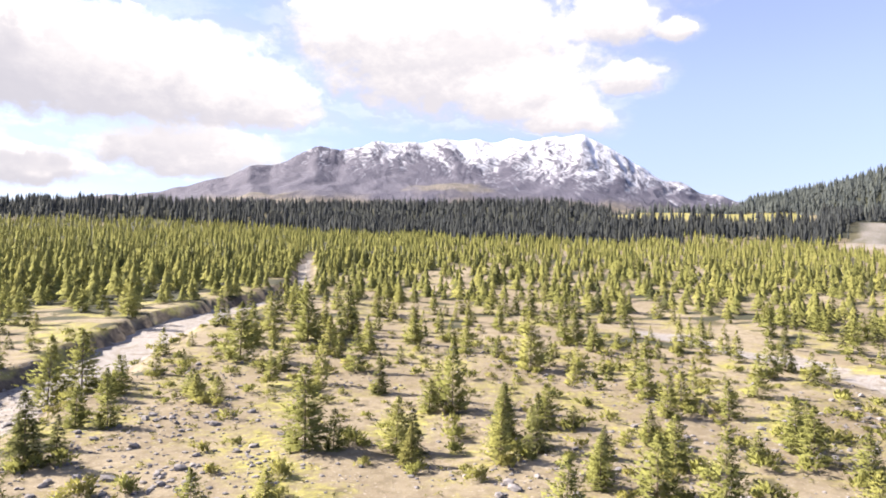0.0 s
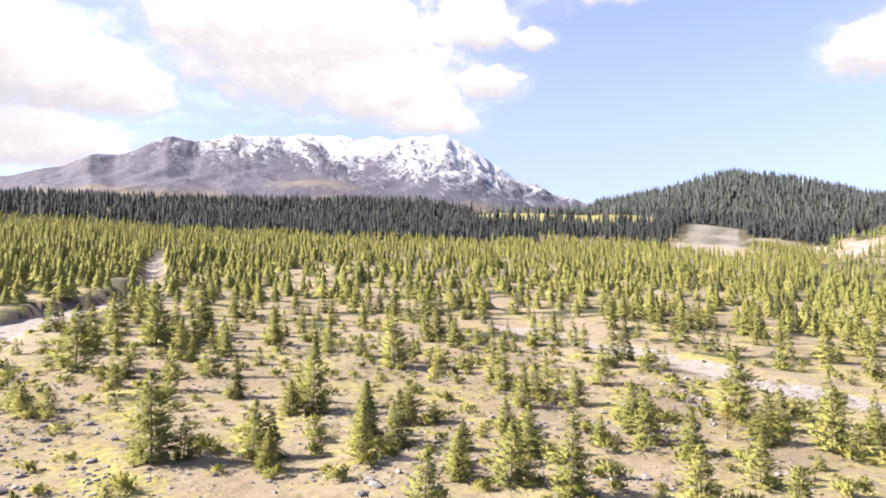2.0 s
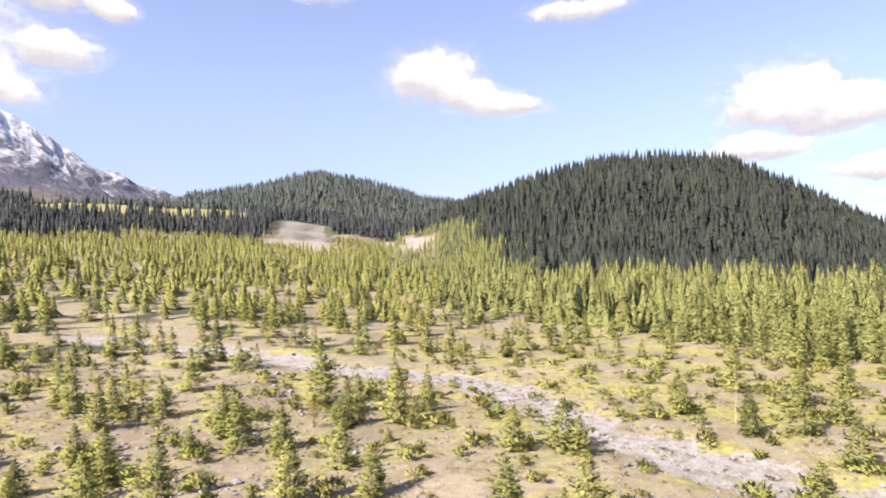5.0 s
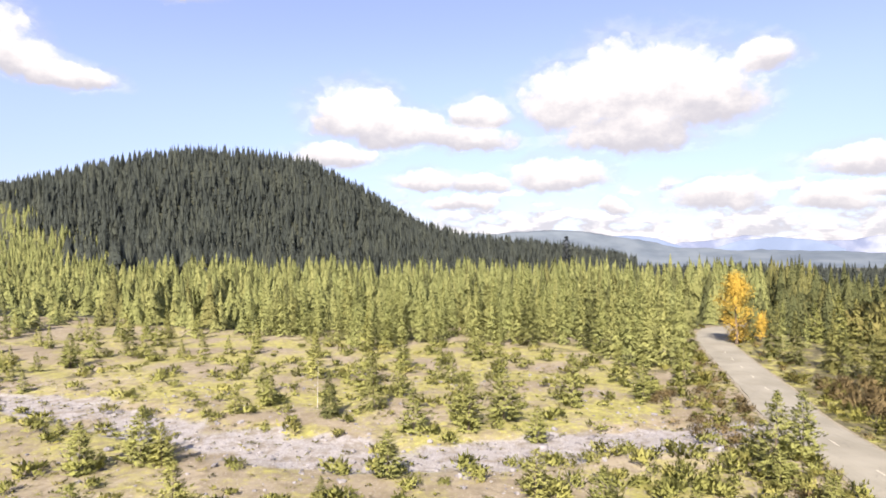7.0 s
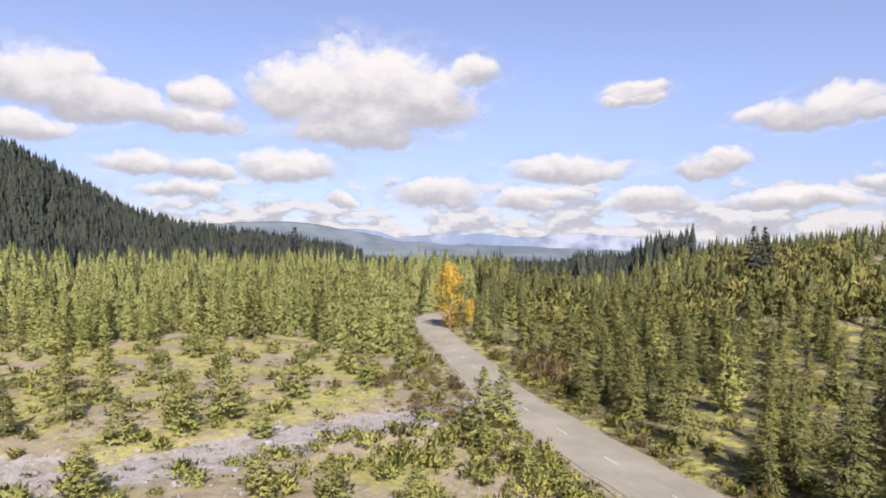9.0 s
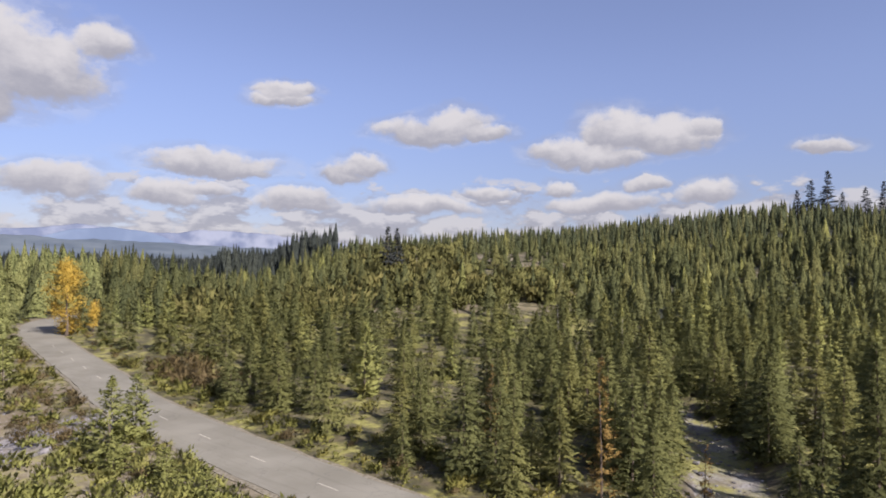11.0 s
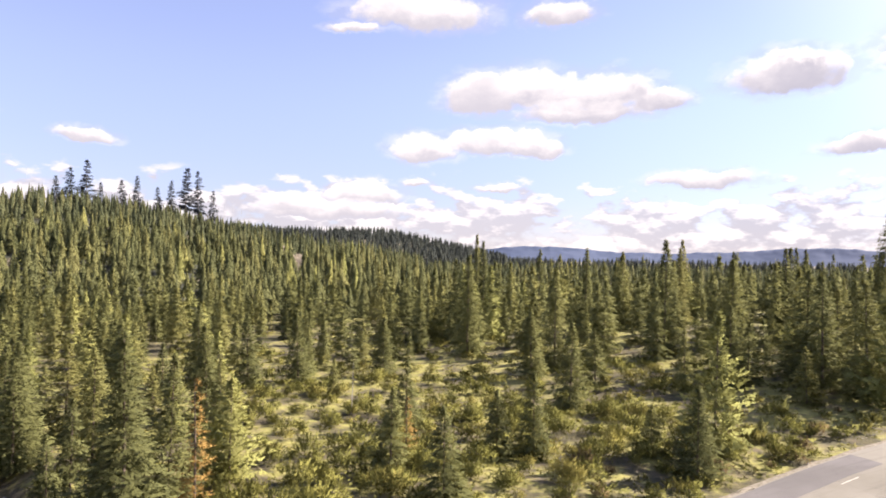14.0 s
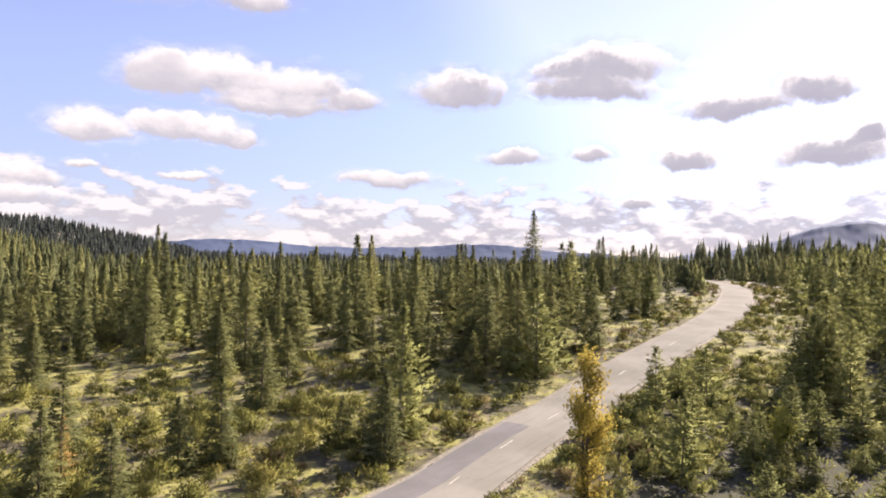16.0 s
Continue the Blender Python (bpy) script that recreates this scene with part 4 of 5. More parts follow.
def broadleaf(name, seed, label, mat, height, spread, leaves, size, stems=1, bare=0.15, bark=BARK):
    """A trunk with rising limbs, each with a cloud of small leaves about it."""
    rng = np.random.default_rng(seed)
    bits, at = [], []
    for k in range(stems):
        foot = np.array([*rng.normal(0, 0.25 * (stems > 1), 2), -0.3])
        head = foot + (*rng.normal(0, 0.05 * height, 2), height * rng.uniform(0.88, 1.0))
        stem = np.array([foot + (head - foot) * s + (*rng.normal(0, 0.008 * height, 2), 0) for s in np.linspace(0, 1, 7)])
        bits.append(tube(stem, 0.022 * height / stems**0.5 * np.linspace(1, 0.08, 7)))
        for f in rng.uniform(bare, 0.97, 34 // stems):
            root = foot + (head - foot) * f
            turn, r = rng.uniform(0, math.tau), spread * math.sin(math.pi * min(1, 0.18 + 0.8 * f)) * rng.uniform(0.45, 1.0)
            tip = root + np.array([r * math.cos(turn), r * math.sin(turn), r * rng.uniform(0.5, 1.1)])
            bits.append(tube([root, (root + tip) / 2 + (0, 0, -0.06 * r), tip], [0.006 * height, 0.004 * height, 0.0015 * height], 3))
            m = max(4, int(leaves / 34))
            s = rng.uniform(0.25, 1.08, m)[:, None]
            at.append(root + (tip - root) * s + rng.normal(0, 0.17 * spread, (m, 3)))
    at = np.concatenate(at)
    crown = sprays(rng, at, rng.normal(0, 1, at.shape), np.full(len(at), size), 0.5, unit(at * (1, 1, 0)) * 0.6 + (0, 0, 0.6))
    return thing(name, [("trunk", data_of("trunk", joined(bits), bark), ""), ("crown", data_of("crown", crown, mat), "")], label, "tree", "")


def bush(seed, leaves, size, flat=0.7):
    rng = np.random.default_rng(seed)
    heads = rng.uniform(-0.55, 0.55, (6, 3)) * (1, 1, 0.35) + (0, 0, 0.42)
    at = heads[rng.integers(0, 6, leaves)] + rng.normal(0, 0.2, (leaves, 3)) * (1, 1, flat)
    at[:, 2] = np.abs(at[:, 2])
    v, f = sprays(rng, at, at * (1, 1, 0.4) + (0, 0, 0.5), np.full(leaves, size), 0.5, at * (1, 1, 0) + (0, 0, 0.5))
    return v, f


def stone(seed):
    bm = bmesh.new()
    bmesh.ops.create_icosphere(bm, subdivisions=1, radius=0.5)
    rng = random.Random(seed)
    for v in bm.verts:
        v.co *= rng.uniform(0.72, 1.2)
        v.co.z *= 0.68
    bm.verts.index_update()
    out = np.array([v.co for v in bm.verts]), np.array([[v.index for v in f.verts] for f in bm.faces])
    bm.free()
    return out


def inside(seed, height, spread, whorls, size, **shape):
    """The dense inside of a crown: fewer and larger sprays close to the stem."""
    shape = {**shape, "ragged": 0.2}
    return conifer_crown(seed + 500, height * 0.96, 0.66 * spread, whorls, 6, 2, size, **shape)


def mid_tree(seed, spread, size, whorls=10, per=6, **shape):
    """A lighter conifer ten metres tall for the woods."""
    return joined([conifer_crown(seed, 10.0, spread, whorls, per, 5, size, **shape), inside(seed, 10.0, spread, 7, 1.6 * size, **shape)])


def far_tree(seed, spread, skirts=((0.4, 5.2, 1.0), (2.8, 7.6, 0.72), (5.4, 10.0, 0.45))):
    """A far conifer: ragged skirts one above the other."""
    rng = np.random.default_rng(seed)
    bits = []
    for low, high, r in skirts:
        n = 8
        a = np.arange(n) / n * math.tau + rng.uniform(0, 6)
        inner = np.arange(n) % 2
        rr = spread * r * np.where(inner, 0.5, 1.05) * rng.uniform(0.75, 1.25, n)
        rim = np.stack([rr * np.cos(a), rr * np.sin(a), low + 0.5 * inner + rng.uniform(-0.5, 0.7, n)], -1)
        bits.append((np.concatenate([rim, [[rng.normal(0, 0.12), rng.normal(0, 0.12), high]]]), np.array([[k, (k + 1) % n, n] for k in range(n)])))
    return joined(bits)


def plant(name, kinds, x, y, h, wide, mat, label, category, seed, sink=0.2):
    """Many plants as one object: each a turned and scaled copy of one of the kinds."""
    rng = np.random.default_rng(seed)
    x, y, h, wide = (np.asarray(v, float) for v in (x, y, h, wide))
    z = ground_height(x, y) - sink
    which, turn, tone = rng.integers(0, len(kinds), len(x)), rng.uniform(0, math.tau, len(x)), rng.uniform(0, 1, len(x))
    verts, faces, tones, feet, at = [], [], [], [], 0
    for k, (v, f) in enumerate(kinds):
        i = np.flatnonzero(which == k)
        if not len(i):
            continue
        c, s = np.cos(turn[i])[:, None], np.sin(turn[i])[:, None]
        w = wide[i][:, None]
        vx, vy = (c * v[:, 0] - s * v[:, 1]) * w + x[i][:, None], (s * v[:, 0] + c * v[:, 1]) * w + y[i][:, None]
        vz = v[:, 2] * h[i][:, None] + z[i][:, None]
        verts.append(np.stack([vx, vy, vz], -1).reshape(-1, 3))
        faces.append((f[None] + (np.arange(len(i)) * len(v))[:, None, None]).reshape(-1, 3) + at)
        tones.append(np.repeat(tone[i], len(v)))
        feet.append(np.repeat(np.stack([x[i], y[i], z[i]], -1), len(v), 0))
        at += len(i) * len(v)
    ob = mesh_object(name, np.concatenate(verts), np.concatenate(faces), mat, False, {"tone": np.concatenate(tones)})
    if mat is not ROCK:
        soften(ob.data, np.concatenate(feet))
    return tagged(ob, label, category, kind="stuff")


def scatter(cell, r0, r1, az0, az1, seed):
    """Jittered places on a grid within a ring and between two bearings."""
    rng = np.random.default_rng(seed)
    k = np.arange(-r1, r1, cell)
    x, y = (v.ravel() + rng.uniform(-0.48, 0.48, v.size) * cell for v in np.meshgrid(k, k))
    r, az = np.hypot(x, y), np.degrees(np.arctan2(x, y)) % 360
    span = (az - az0) % 360 <= (az1 - az0) % 360
    keep = (r > r0) & (r < r1) & span
    return x[keep], y[keep], rng.uniform(0, 1, keep.sum()), rng


# trees that stand out: x, y, height
PINES_NORTH = [(-65.7, 105.7, 12.3), (-61.5, 108.3, 12.1), (-52.5, 103.2, 6.5), (-44.5, 84.8, 5.3), (-41.8, 106.4, 4.3), (-36.2, 103.0, 3.7), (-41.5, 130.5, 12.3),
               (-16.2, 77.0, 10.3), (-12.8, 77.1, 5.1), (-32.3, 153.0, 14.4), (-24.4, 138.4, 8.7), (-5.2, 78.0, 6.9), (-1.5, 97.9, 5.2), (2.1, 98.4, 11.4),
               (7.4, 74.7, 6.3), (18.8, 130.0, 12.2), (12.7, 139.5, 5.0), (33.4, 157.9, 7.8), (36.1, 148.4, 7.3), (19.7, 92.2, 3.3), (27.9, 74.1, 6.6),
               (35.6, 98.3, 6.6), (46.8, 82.4, 7.0), (67.0, 161.7, 6.5), (45.7, 99.1, 6.2), (39.1, 77.1, 3.8)]
FIRS_NORTH = [(-44.7, 68.5, 8.6), (-45.0, 74.5, 4.3), (-23.9, 161.2, 15.2), (-10.4, 109.3, 7.3), (-3.1, 78.1, 5.6), (10.3, 101.0, 4.5), (12.4, 79.3, 7.4), (20.5, 77.6, 4.1),
              (73.0, 132.9, 9.5), (61.7, 73.6, 7.4), (101.2, 21.2, 8.6), (95.9, 26.9, 7.2)]
PINES_EAST = [(130.8, 210.8, 8.5), (67.5, 87.3, 11.6), (68.0, 69.3, 8.6), (49.0, 59.2, 5.9), (38.3, 54.1, 6.3), (45.7, 76.6, 7.1), (26.9, 58.7, 8.0), (69.0, 48.4, 5.9),
              (141.3, 134.0, 8.2), (130.2, 159.6, 9.9), (135.4, 97.5, 7.9), (115.6, 100.4, 6.3), (89.5, 13.0, 6.4), (93.3, 6.5, 8.0), (90.5, 5.4, 7.5), (87.3, -4.0, 4.9),
              (95.8, 0.4, 8.2), (107.4, -10.9, 9.0), (112.0, -23.6, 8.0), (74.5, -29.4, 9.5), (81.0, -35.3, 8.2), (65.9, -2.5, 5.1), (57.0, -8.0, 5.5), (127.0, -34.7, 8.1), (70.0, -28.0, 4.2), (66.0, -31.0, 3.4), (62.0, -29.5, 4.0), (57.5, -31.0, 3.2)]
FIRS_SOUTH = [(52.2, -51.5, 9.6), (51.5, -54.5, 9.6), (40.9, -54.0, 11.8), (37.7, -56.0, 7.0), (24.3, -54.8, 8.8), (8.1, -58.9, 16.7), (5.0, -67.0, 13.5), (12.5, -77.0, 13.0), (17.0, -90.0, 12.0), (-15.1, -115.1, 12.7),
              (-30.8, -115.1, 11.3), (-87.1, -103.8, 24.0), (-55.2, -130.8, 23.0), (-116.6, -99.0, 20.0), (-99.3, -75.5, 14.0), (-46.3, -53.0, 10.0), (-62.9, -106.8, 20.0),
              (-189.5, -86.0, 17.5), (-209.6, -108.6, 19.0), (-160.4, -106.0, 28.5)]
BROWN_SOUTH = [(28.7, -53.5, 13.9), (2.7, -62.8, 12.0), (-19.3, -68.5, 7.2), (21.9, -61.2, 6.8), (47.0, -62.0, 10.0)]


def stand(base, spots, base_height, seed, sideways=1.0, sink=0.1):
    """Copies of a few model trees at places x, y, height."""
    rng = random.Random(seed)
    for x, y, h in spots:
        s = h / base_height
        w = s * sideways * rng.uniform(0.85, 1.15) * (h / base_height) ** -0.35
        m = pose(x, y, float(ground_height(x, y)[0]) - sink, rng.uniform(-2, 2), rng.uniform(-2, 2), rng.uniform(0, 360))
        copy_thing(rng.choice(base), m @ Matrix.Diagonal((w, w, s, 1)))


def build_plants():
    pines = [conifer("pine_tree", 10 + k, "bushy yellow-green young pine on the ashy plain", "young pines on the plain", PINE, spread=2.7 + 0.3 * k, whorls=19, per=8, clumps=6, rise=0.4, droop=0.02, power=0.55 + 0.09 * k, size=0.50, bare=0.02, ragged=0.5, tier=1.0) for k in range(4)]
    firs = [conifer("fir_tree", 30 + k, "dark green young fir with drooping tiered branches", "young firs", FIR, spread=2.55 + 0.2 * k, whorls=21, per=7, rise=0.0, droop=0.06, power=0.88, size=0.46, bare=0.02, tier=0.45) for k in range(4)]
    brown = [conifer("thin_tree", 50 + k, "thin half-dead conifer with rusty needles and bare twigs", "dying conifers", ORANGE, spread=1.7, whorls=16, per=6, clumps=6, size=0.34, ragged=0.5, bare=0.1) for k in range(2)]
    tall = [conifer("tall_fir_tree", 60 + k, "tall old fir with a narrow sparse crown above the forest", "old firs above the forest", SHADOWED_OLD_FIR, spread=1.35, whorls=13, per=8, clumps=5, size=0.50, thick=0.11, ragged=0.7, bare=0.3, droop=0.1, power=0.7, tier=0.35) for k in range(3)]
    great = [conifer("large_fir_tree", 40 + k, "large green fir with layered drooping boughs", "large firs", FIR, height=16.0, spread=3.8 + 0.35 * k, whorls=32, per=8, clumps=8, size=0.50, thick=0.2, rise=0.0, droop=0.05, power=0.85, bare=0.05, tier=0.45) for k in range(3)]
    marked = PINES_NORTH + FIRS_NORTH + PINES_EAST + FIRS_SOUTH + BROWN_SOUTH
    stand(pines, PINES_NORTH + PINES_EAST, 10.0, 1, 1.05)
    stand(firs, FIRS_NORTH, 10.0, 2)
    stand(great, FIRS_SOUTH, 16.0, 2)
    stand(brown, BROWN_SOUTH, 10.0, 3)

    # the rest, by how wooded the land is; the nearest are things of their own
    x, y, dice, rng = scatter(3.4, 30, 430, 318, 300, 5)
    density, usual, glade = woods(x, y)
    marks = np.array(marked)[:, :2]
    thicket = (np.hypot((x - 122) / 14, (y + 60) / 7) < 1) | (np.hypot(x - 217, y + 233) < 16) | (np.hypot(x - 235, y + 262) < 18) | (np.hypot(x - 200, y + 115) < 9) | (np.hypot(x - 182, y + 150) < 17) | (np.hypot(x - 104, y + 55) < 9)
    free = ~thicket & np.array([np.hypot(marks[:, 0] - a, marks[:, 1] - b).min() > 3.0 for a, b in zip(x, y)]) & (np.hypot(x + 52, y + 37) > 9) & ~((x > -60) & (x < 30) & (y > -46) & (y < -18))
    density = density * np.where((x > 60) & (y < -44) & (y > -150) & (x > -y * 0.5), 0.72, 1.0)
    keep = free & (dice < density * 11.6)
    x, y, usual, dice = x[keep], y[keep], usual[keep], rng.uniform(0, 1, keep.sum())
    r, az = np.hypot(x, y), np.degrees(np.arctan2(x, y)) % 360
    h = usual * (0.42 + 0.98 * rng.beta(2.0, 1.7, len(x)))
    small = (usual < 8) & (dice < 0.38)
    h = np.where(small, h * 0.45, h)
    is_pine = np.where(((az < 112) | (az > 300)) & (y > np.interp(x, LINES["road"][::-1, 0], LINES["road"][::-1, 1])), dice * 7 % 1 < 0.88, dice * 7 % 1 < np.where((az > 232) & (y > -60), 0.75, 0.06))
    for pine, models, kinds, mat, words, name in (
            (True, pines, [mid_tree(100 + k, 2.6, 0.58, whorls=16, per=5, rise=0.2, power=0.85, ragged=0.4) for k in range(5)], PINE, "dense yellow-green young pine wood on the plain", "pine_wood"),
            (False, firs, [mid_tree(120 + k, 2.35, 0.52, whorls=18, per=5, droop=0.05, rise=0.0, power=0.95, tier=0.4) for k in range(5)], FIR, "dense dark green fir forest beside the road", "fir_wood")):
        mine = np.flatnonzero(is_pine == pine)
        mine = mine[np.argsort(r[mine])]
        near, rest = mine[:190], mine[190:]
        thin = rest[r[rest] > 220]
        if pine:
            pale = rest[(r[rest] <= 220) & (usual[rest] > 11) & (az[rest] < 115)]
            rest = np.setdiff1d(rest, pale)
            fine = [mid_tree(160 + k, 2.3, 0.30, whorls=32, per=7, droop=0.04, rise=0.0, power=1.0, tier=0.4, ragged=0.3) for k in range(5)]
            plant("edge_wood", fine, x[pale], y[pale], h[pale] / 10, h[pale] / 10 * (h[pale] / 10) ** -0.3 * rng.uniform(0.72, 1.1, len(pale)), SAGE, "tall pale sage-green firs at the forest edge", "woods", 9)
        rest = rest[r[rest] <= 220]
        high = near[h[near] > 10.5] if not pine else near[:0]
        near = np.setdiff1d(near, high)
        stand(models, list(zip(x[near], y[near], h[near])), 10.0, 6 + pine, 1.0)
        stand(great, list(zip(x[high], y[high], h[high])), 16.0, 26)
        w = h[rest] / 10 * (h[rest] / 10) ** -0.3 * rng.uniform(0.75, 1.25, len(rest))
        plant(name, kinds, x[rest], y[rest], h[rest] / 10, w, mat, words, "woods", 8)
        light = [far_tree(130 + k, 2.7, ((0.2, 3.4, 1.0), (1.8, 5.2, 0.82), (3.6, 7.2, 0.60), (5.4, 8.8, 0.38), (7.2, 10.0, 0.2))) for k in range(6)]
        w = h[thin] / 10 * (h[thin] / 10) ** -0.3 * rng.uniform(0.9, 1.4, len(thin)) * np.where(h[thin] < 9, 1.3, 1.0)
        sage = (az[thin] > 48) & (az[thin] < 115) & pine
        for pick, tone, title in ((~sage, FAR_PINE if pine else FAR_FIR, "far_" + name), (sage, FAR_SAGE, "far_edge_wood")):
            if pick.any():
                t = thin[pick]
                plant(title, light, x[t], y[t], h[t] / 10, w[pick], tone, words.replace("dense", "farther") if tone is not FAR_SAGE else "farther sage-green firs of the eastern forest", "woods", 8)

    # far woods
    far_kinds = [far_tree(140 + k, 2.1) for k in range(6)]
    x, y, dice, rng = scatter(6.8, 430, 900, 318, 268, 9)
    density, usual, _ = woods(x, y)
    r, az = np.hypot(x, y), np.degrees(np.arctan2(x, y)) % 360
    north = (az < 112) | (az > 300)
    side = np.where(az > 300, az - 360, az)
    plain = (side < 44) & north
    band = (r > np.interp(side, (-40, -20, -8, 14, 18, 36, 40), (960, 860, 740, 720, 780, 830, 960)) + 40 * waves(x, y, 120, 41)) & ~((side > 33) & (side < 39) & (r < 850))
    old = np.where(plain, band, (az > 50 + 7 * (1 - sstep(450, 950, r)) + 2.0 * waves(x, y, 150, 44)) & (az < 131) & (r > 455))
    hidden = ((az > 140) & (az < 186) & (r > 690)) | ((az > 186) & (az < 268) & (dice > 0.4))
    keep = ~hidden & (density > 0.004) & (dice < np.where(old, np.where(plain, 0.72, 0.66), np.where(plain, 0.28 + 20 * density, 0.66)))
    xs, ys, old, az, r, plain = x[keep], y[keep], old[keep], az[keep], r[keep], plain[keep]
    h_old = np.where((az > 94) & (az < 121), 16.0, np.where(plain, 18.0, 25.0))
    h_new = np.where((az > 112) & (az < 300), np.where(az > 240, 25.0, 15.0), np.where((az > 50) & (az < 112), 15.0, 10.0))
    h = np.where(old, h_old, h_new) * rng.uniform(0.6, 1.3, len(xs))
    south = (az > 112) & (az < 300)
    for pick, mat, words, name in ((old & plain, SHADOWED_OLD_FIR, "old fir forest below the volcano, cloud shadow in its dark colour", "old_forest"), (old & ~plain, SHADOWED_HILL_FIR, "old fir forest at the foot of the hill, cloud shadow in its dark colour", "hill_foot_forest"), (~old & ~south & plain, FAR_PINE, "far young pine wood on the rising plain", "plain_wood"), (~old & ~south & ~plain, FAR_SAGE, "far olive conifer wood below the dark hill", "slope_wood"), (~old & south, DEEP_FIR, "green fir forest on the southern hill", "hill_forest")):
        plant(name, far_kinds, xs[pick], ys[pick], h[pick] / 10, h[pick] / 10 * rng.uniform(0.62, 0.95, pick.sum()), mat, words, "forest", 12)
    x, y, dice, rng = scatter(9.0, 900, 1640, 318, 268, 13)
    density, _, _ = woods(x, y)
    r, az = np.hypot(x, y), np.degrees(np.arctan2(x, y)) % 360
    side = np.where(az > 300, az - 360, az)
    flat = (az > 112) & (az < 268) & ~((az > 166) & (az < 210))
    level = (side > 15) & (side < 31) & (r > 960) & (r < 1230 + 25 * waves(x, y, 90, 45))
    keep = (density > 0.003) & (dice < np.where(flat, 0.15, np.where((az > 22) & (az < 105), 0.72, 0.5))) & ~((az > 52) & (az < 120) & (r > 1150)) & ~((side < 17) & (r > 1330)) & ~level
    x, y, r, side = x[keep], y[keep], r[keep], side[keep]
    h = np.where(side < 17, 18, 21) * rng.uniform(0.6, 1.3, len(x))
    # the sunlit hill takes the lighter, hazier needle colour
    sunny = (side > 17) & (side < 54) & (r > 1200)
    kinds = [far_tree(150 + k, 2.1, ((0.4, 6.2, 1.0), (4.0, 10.0, 0.6))) for k in range(5)]
    for pick, mat, words, name in ((~sunny & (side < 48), SHADOWED_OLD_FIR, "distant conifer forest on the plain, cloud shadow in its dark colour", "distant_forest"), (~sunny & (side >= 48), SHADOWED_HILL_FIR, "green conifer forest on the steep hill, cloud shadow in its dark colour", "steep_forest"), (sunny, HAZY_HILL_FIR, "conifer forest on the distant hill, sunlight and haze in its blue-green", "sunny_forest")):
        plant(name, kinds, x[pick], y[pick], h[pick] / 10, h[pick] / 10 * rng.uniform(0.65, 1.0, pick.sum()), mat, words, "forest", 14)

    # old firs and dead poles along the southern crest
    for az, d, el in ((171.0, 600, 6.4), (172.2, 600, 7.1), (174.7, 590, 5.7), (178.4, 600, 5.9), (179.5, 590, 7.0), (180.6, 590, 6.8), (181.6, 590, 5.2), (173.2, 600, 5.4), (175.8, 600, 6.1), (177.4, 595, 5.3), (170.2, 600, 5.7), (135.3, 300, 2.7), (136.3, 305, 2.55), (96.0, 520, 2.5)):
        p = bearing_vector(az, 0) * d
        stand(tall, [(p.x, p.y, EYE + d * math.tan(radians(el)) - float(ground_height(p.x, p.y)[0]))], 10.0, int(az * 10), 1.8)
    for az, d, el in ((204.6, 170, 1.6), (221.4, 165, 1.2), (231.0, 175, 1.2), (229.4, 150, 1.3), (204.0, 185, 2.2), (222.1, 190, 1.9), (230.7, 205, 1.3), (243.0, 215, 2.2), (247.1, 200, 1.6), (209.5, 160, 0.9), (213.8, 180, 1.1), (217.0, 170, 0.8), (226.0, 185, 0.9), (236.0, 190, 1.0)):
        p = bearing_vector(az, 0) * d
        stand(great, [(p.x, p.y, EYE + d * math.tan(radians(el)) - float(ground_height(p.x, p.y)[0]))], 16.0, int(az * 10), 0.72)
    snags = [thing("dead_trunk", [("trunk", data_of("trunk", trunk_mesh(70 + k, 10.0, 0.10, 14, 0.8, 0.3, 1.0), GREY_WOOD), "")], "bare grey dead trunk standing above the forest", "dead tree", "dead trunks") for k in range(2)]
    for az, d, el in ((168.2, 590, 6.3), (168.6, 590, 5.3), (176.3, 600, 5.6), (182.6, 600, 4.5), (183.3, 600, 4.4), (184.0, 610, 4.3), (138.0, 300, 1.2), (58.0, 610, 2.2), (66.5, 600, 2.1)):
        p = bearing_vector(az, 0) * d
        stand(snags, [(p.x, p.y, EYE + d * math.tan(radians(el)) - float(ground_height(p.x, p.y)[0]))], 10.0, int(az * 10), 0.55)

    stand(snags, [(46.0, -98.9, 13.5), (69.4, -120.9, 14.0), (-19.0, -92.0, 9.0), (100.0, 30.0, 8.0)], 10.0, 77, 0.8)
    # autumn trees
    gold = broadleaf("cottonwood_tree", 200, "tall orange autumn cottonwood beside the road bend", AUTUMN, 21.0, 5.6, 6500, 0.46, bare=0.05)
    gold.matrix_basis = pose(190.4, -67.5, float(ground_height(190.4, -67.5)[0]))
    tail = broadleaf("small_cottonwood_tree", 201, "small orange autumn cottonwood beside a taller one", AUTUMN, 10.0, 2.3, 1100, 0.42)
    tail.matrix_basis = pose(196.0, -76.5, float(ground_height(196.0, -76.5)[0]))
    birch = broadleaf("birch_tree", 202, "slender yellow-leaved young birch at the roadside", BIRCH, 15.5, 2.7, 8000, 0.22, stems=2, bare=0.08)
    birch.matrix_basis = pose(-50.0, -30.5, float(ground_height(-50.0, -30.5)[0]))
    ash = broadleaf("sapling", 203, "thin sapling with sparse yellowing leaves", BIRCH, 5.5, 1.4, 420, 0.22)
    ash.matrix_basis = pose(57.5, 76.0, float(ground_height(57.5, 76.0)[0]))

    glow = broadleaf("willow_tree", 204, "small bright yellow-green willow among young firs", WILLOW, 6.5, 1.7, 1500, 0.24, stems=2, bare=0.05)
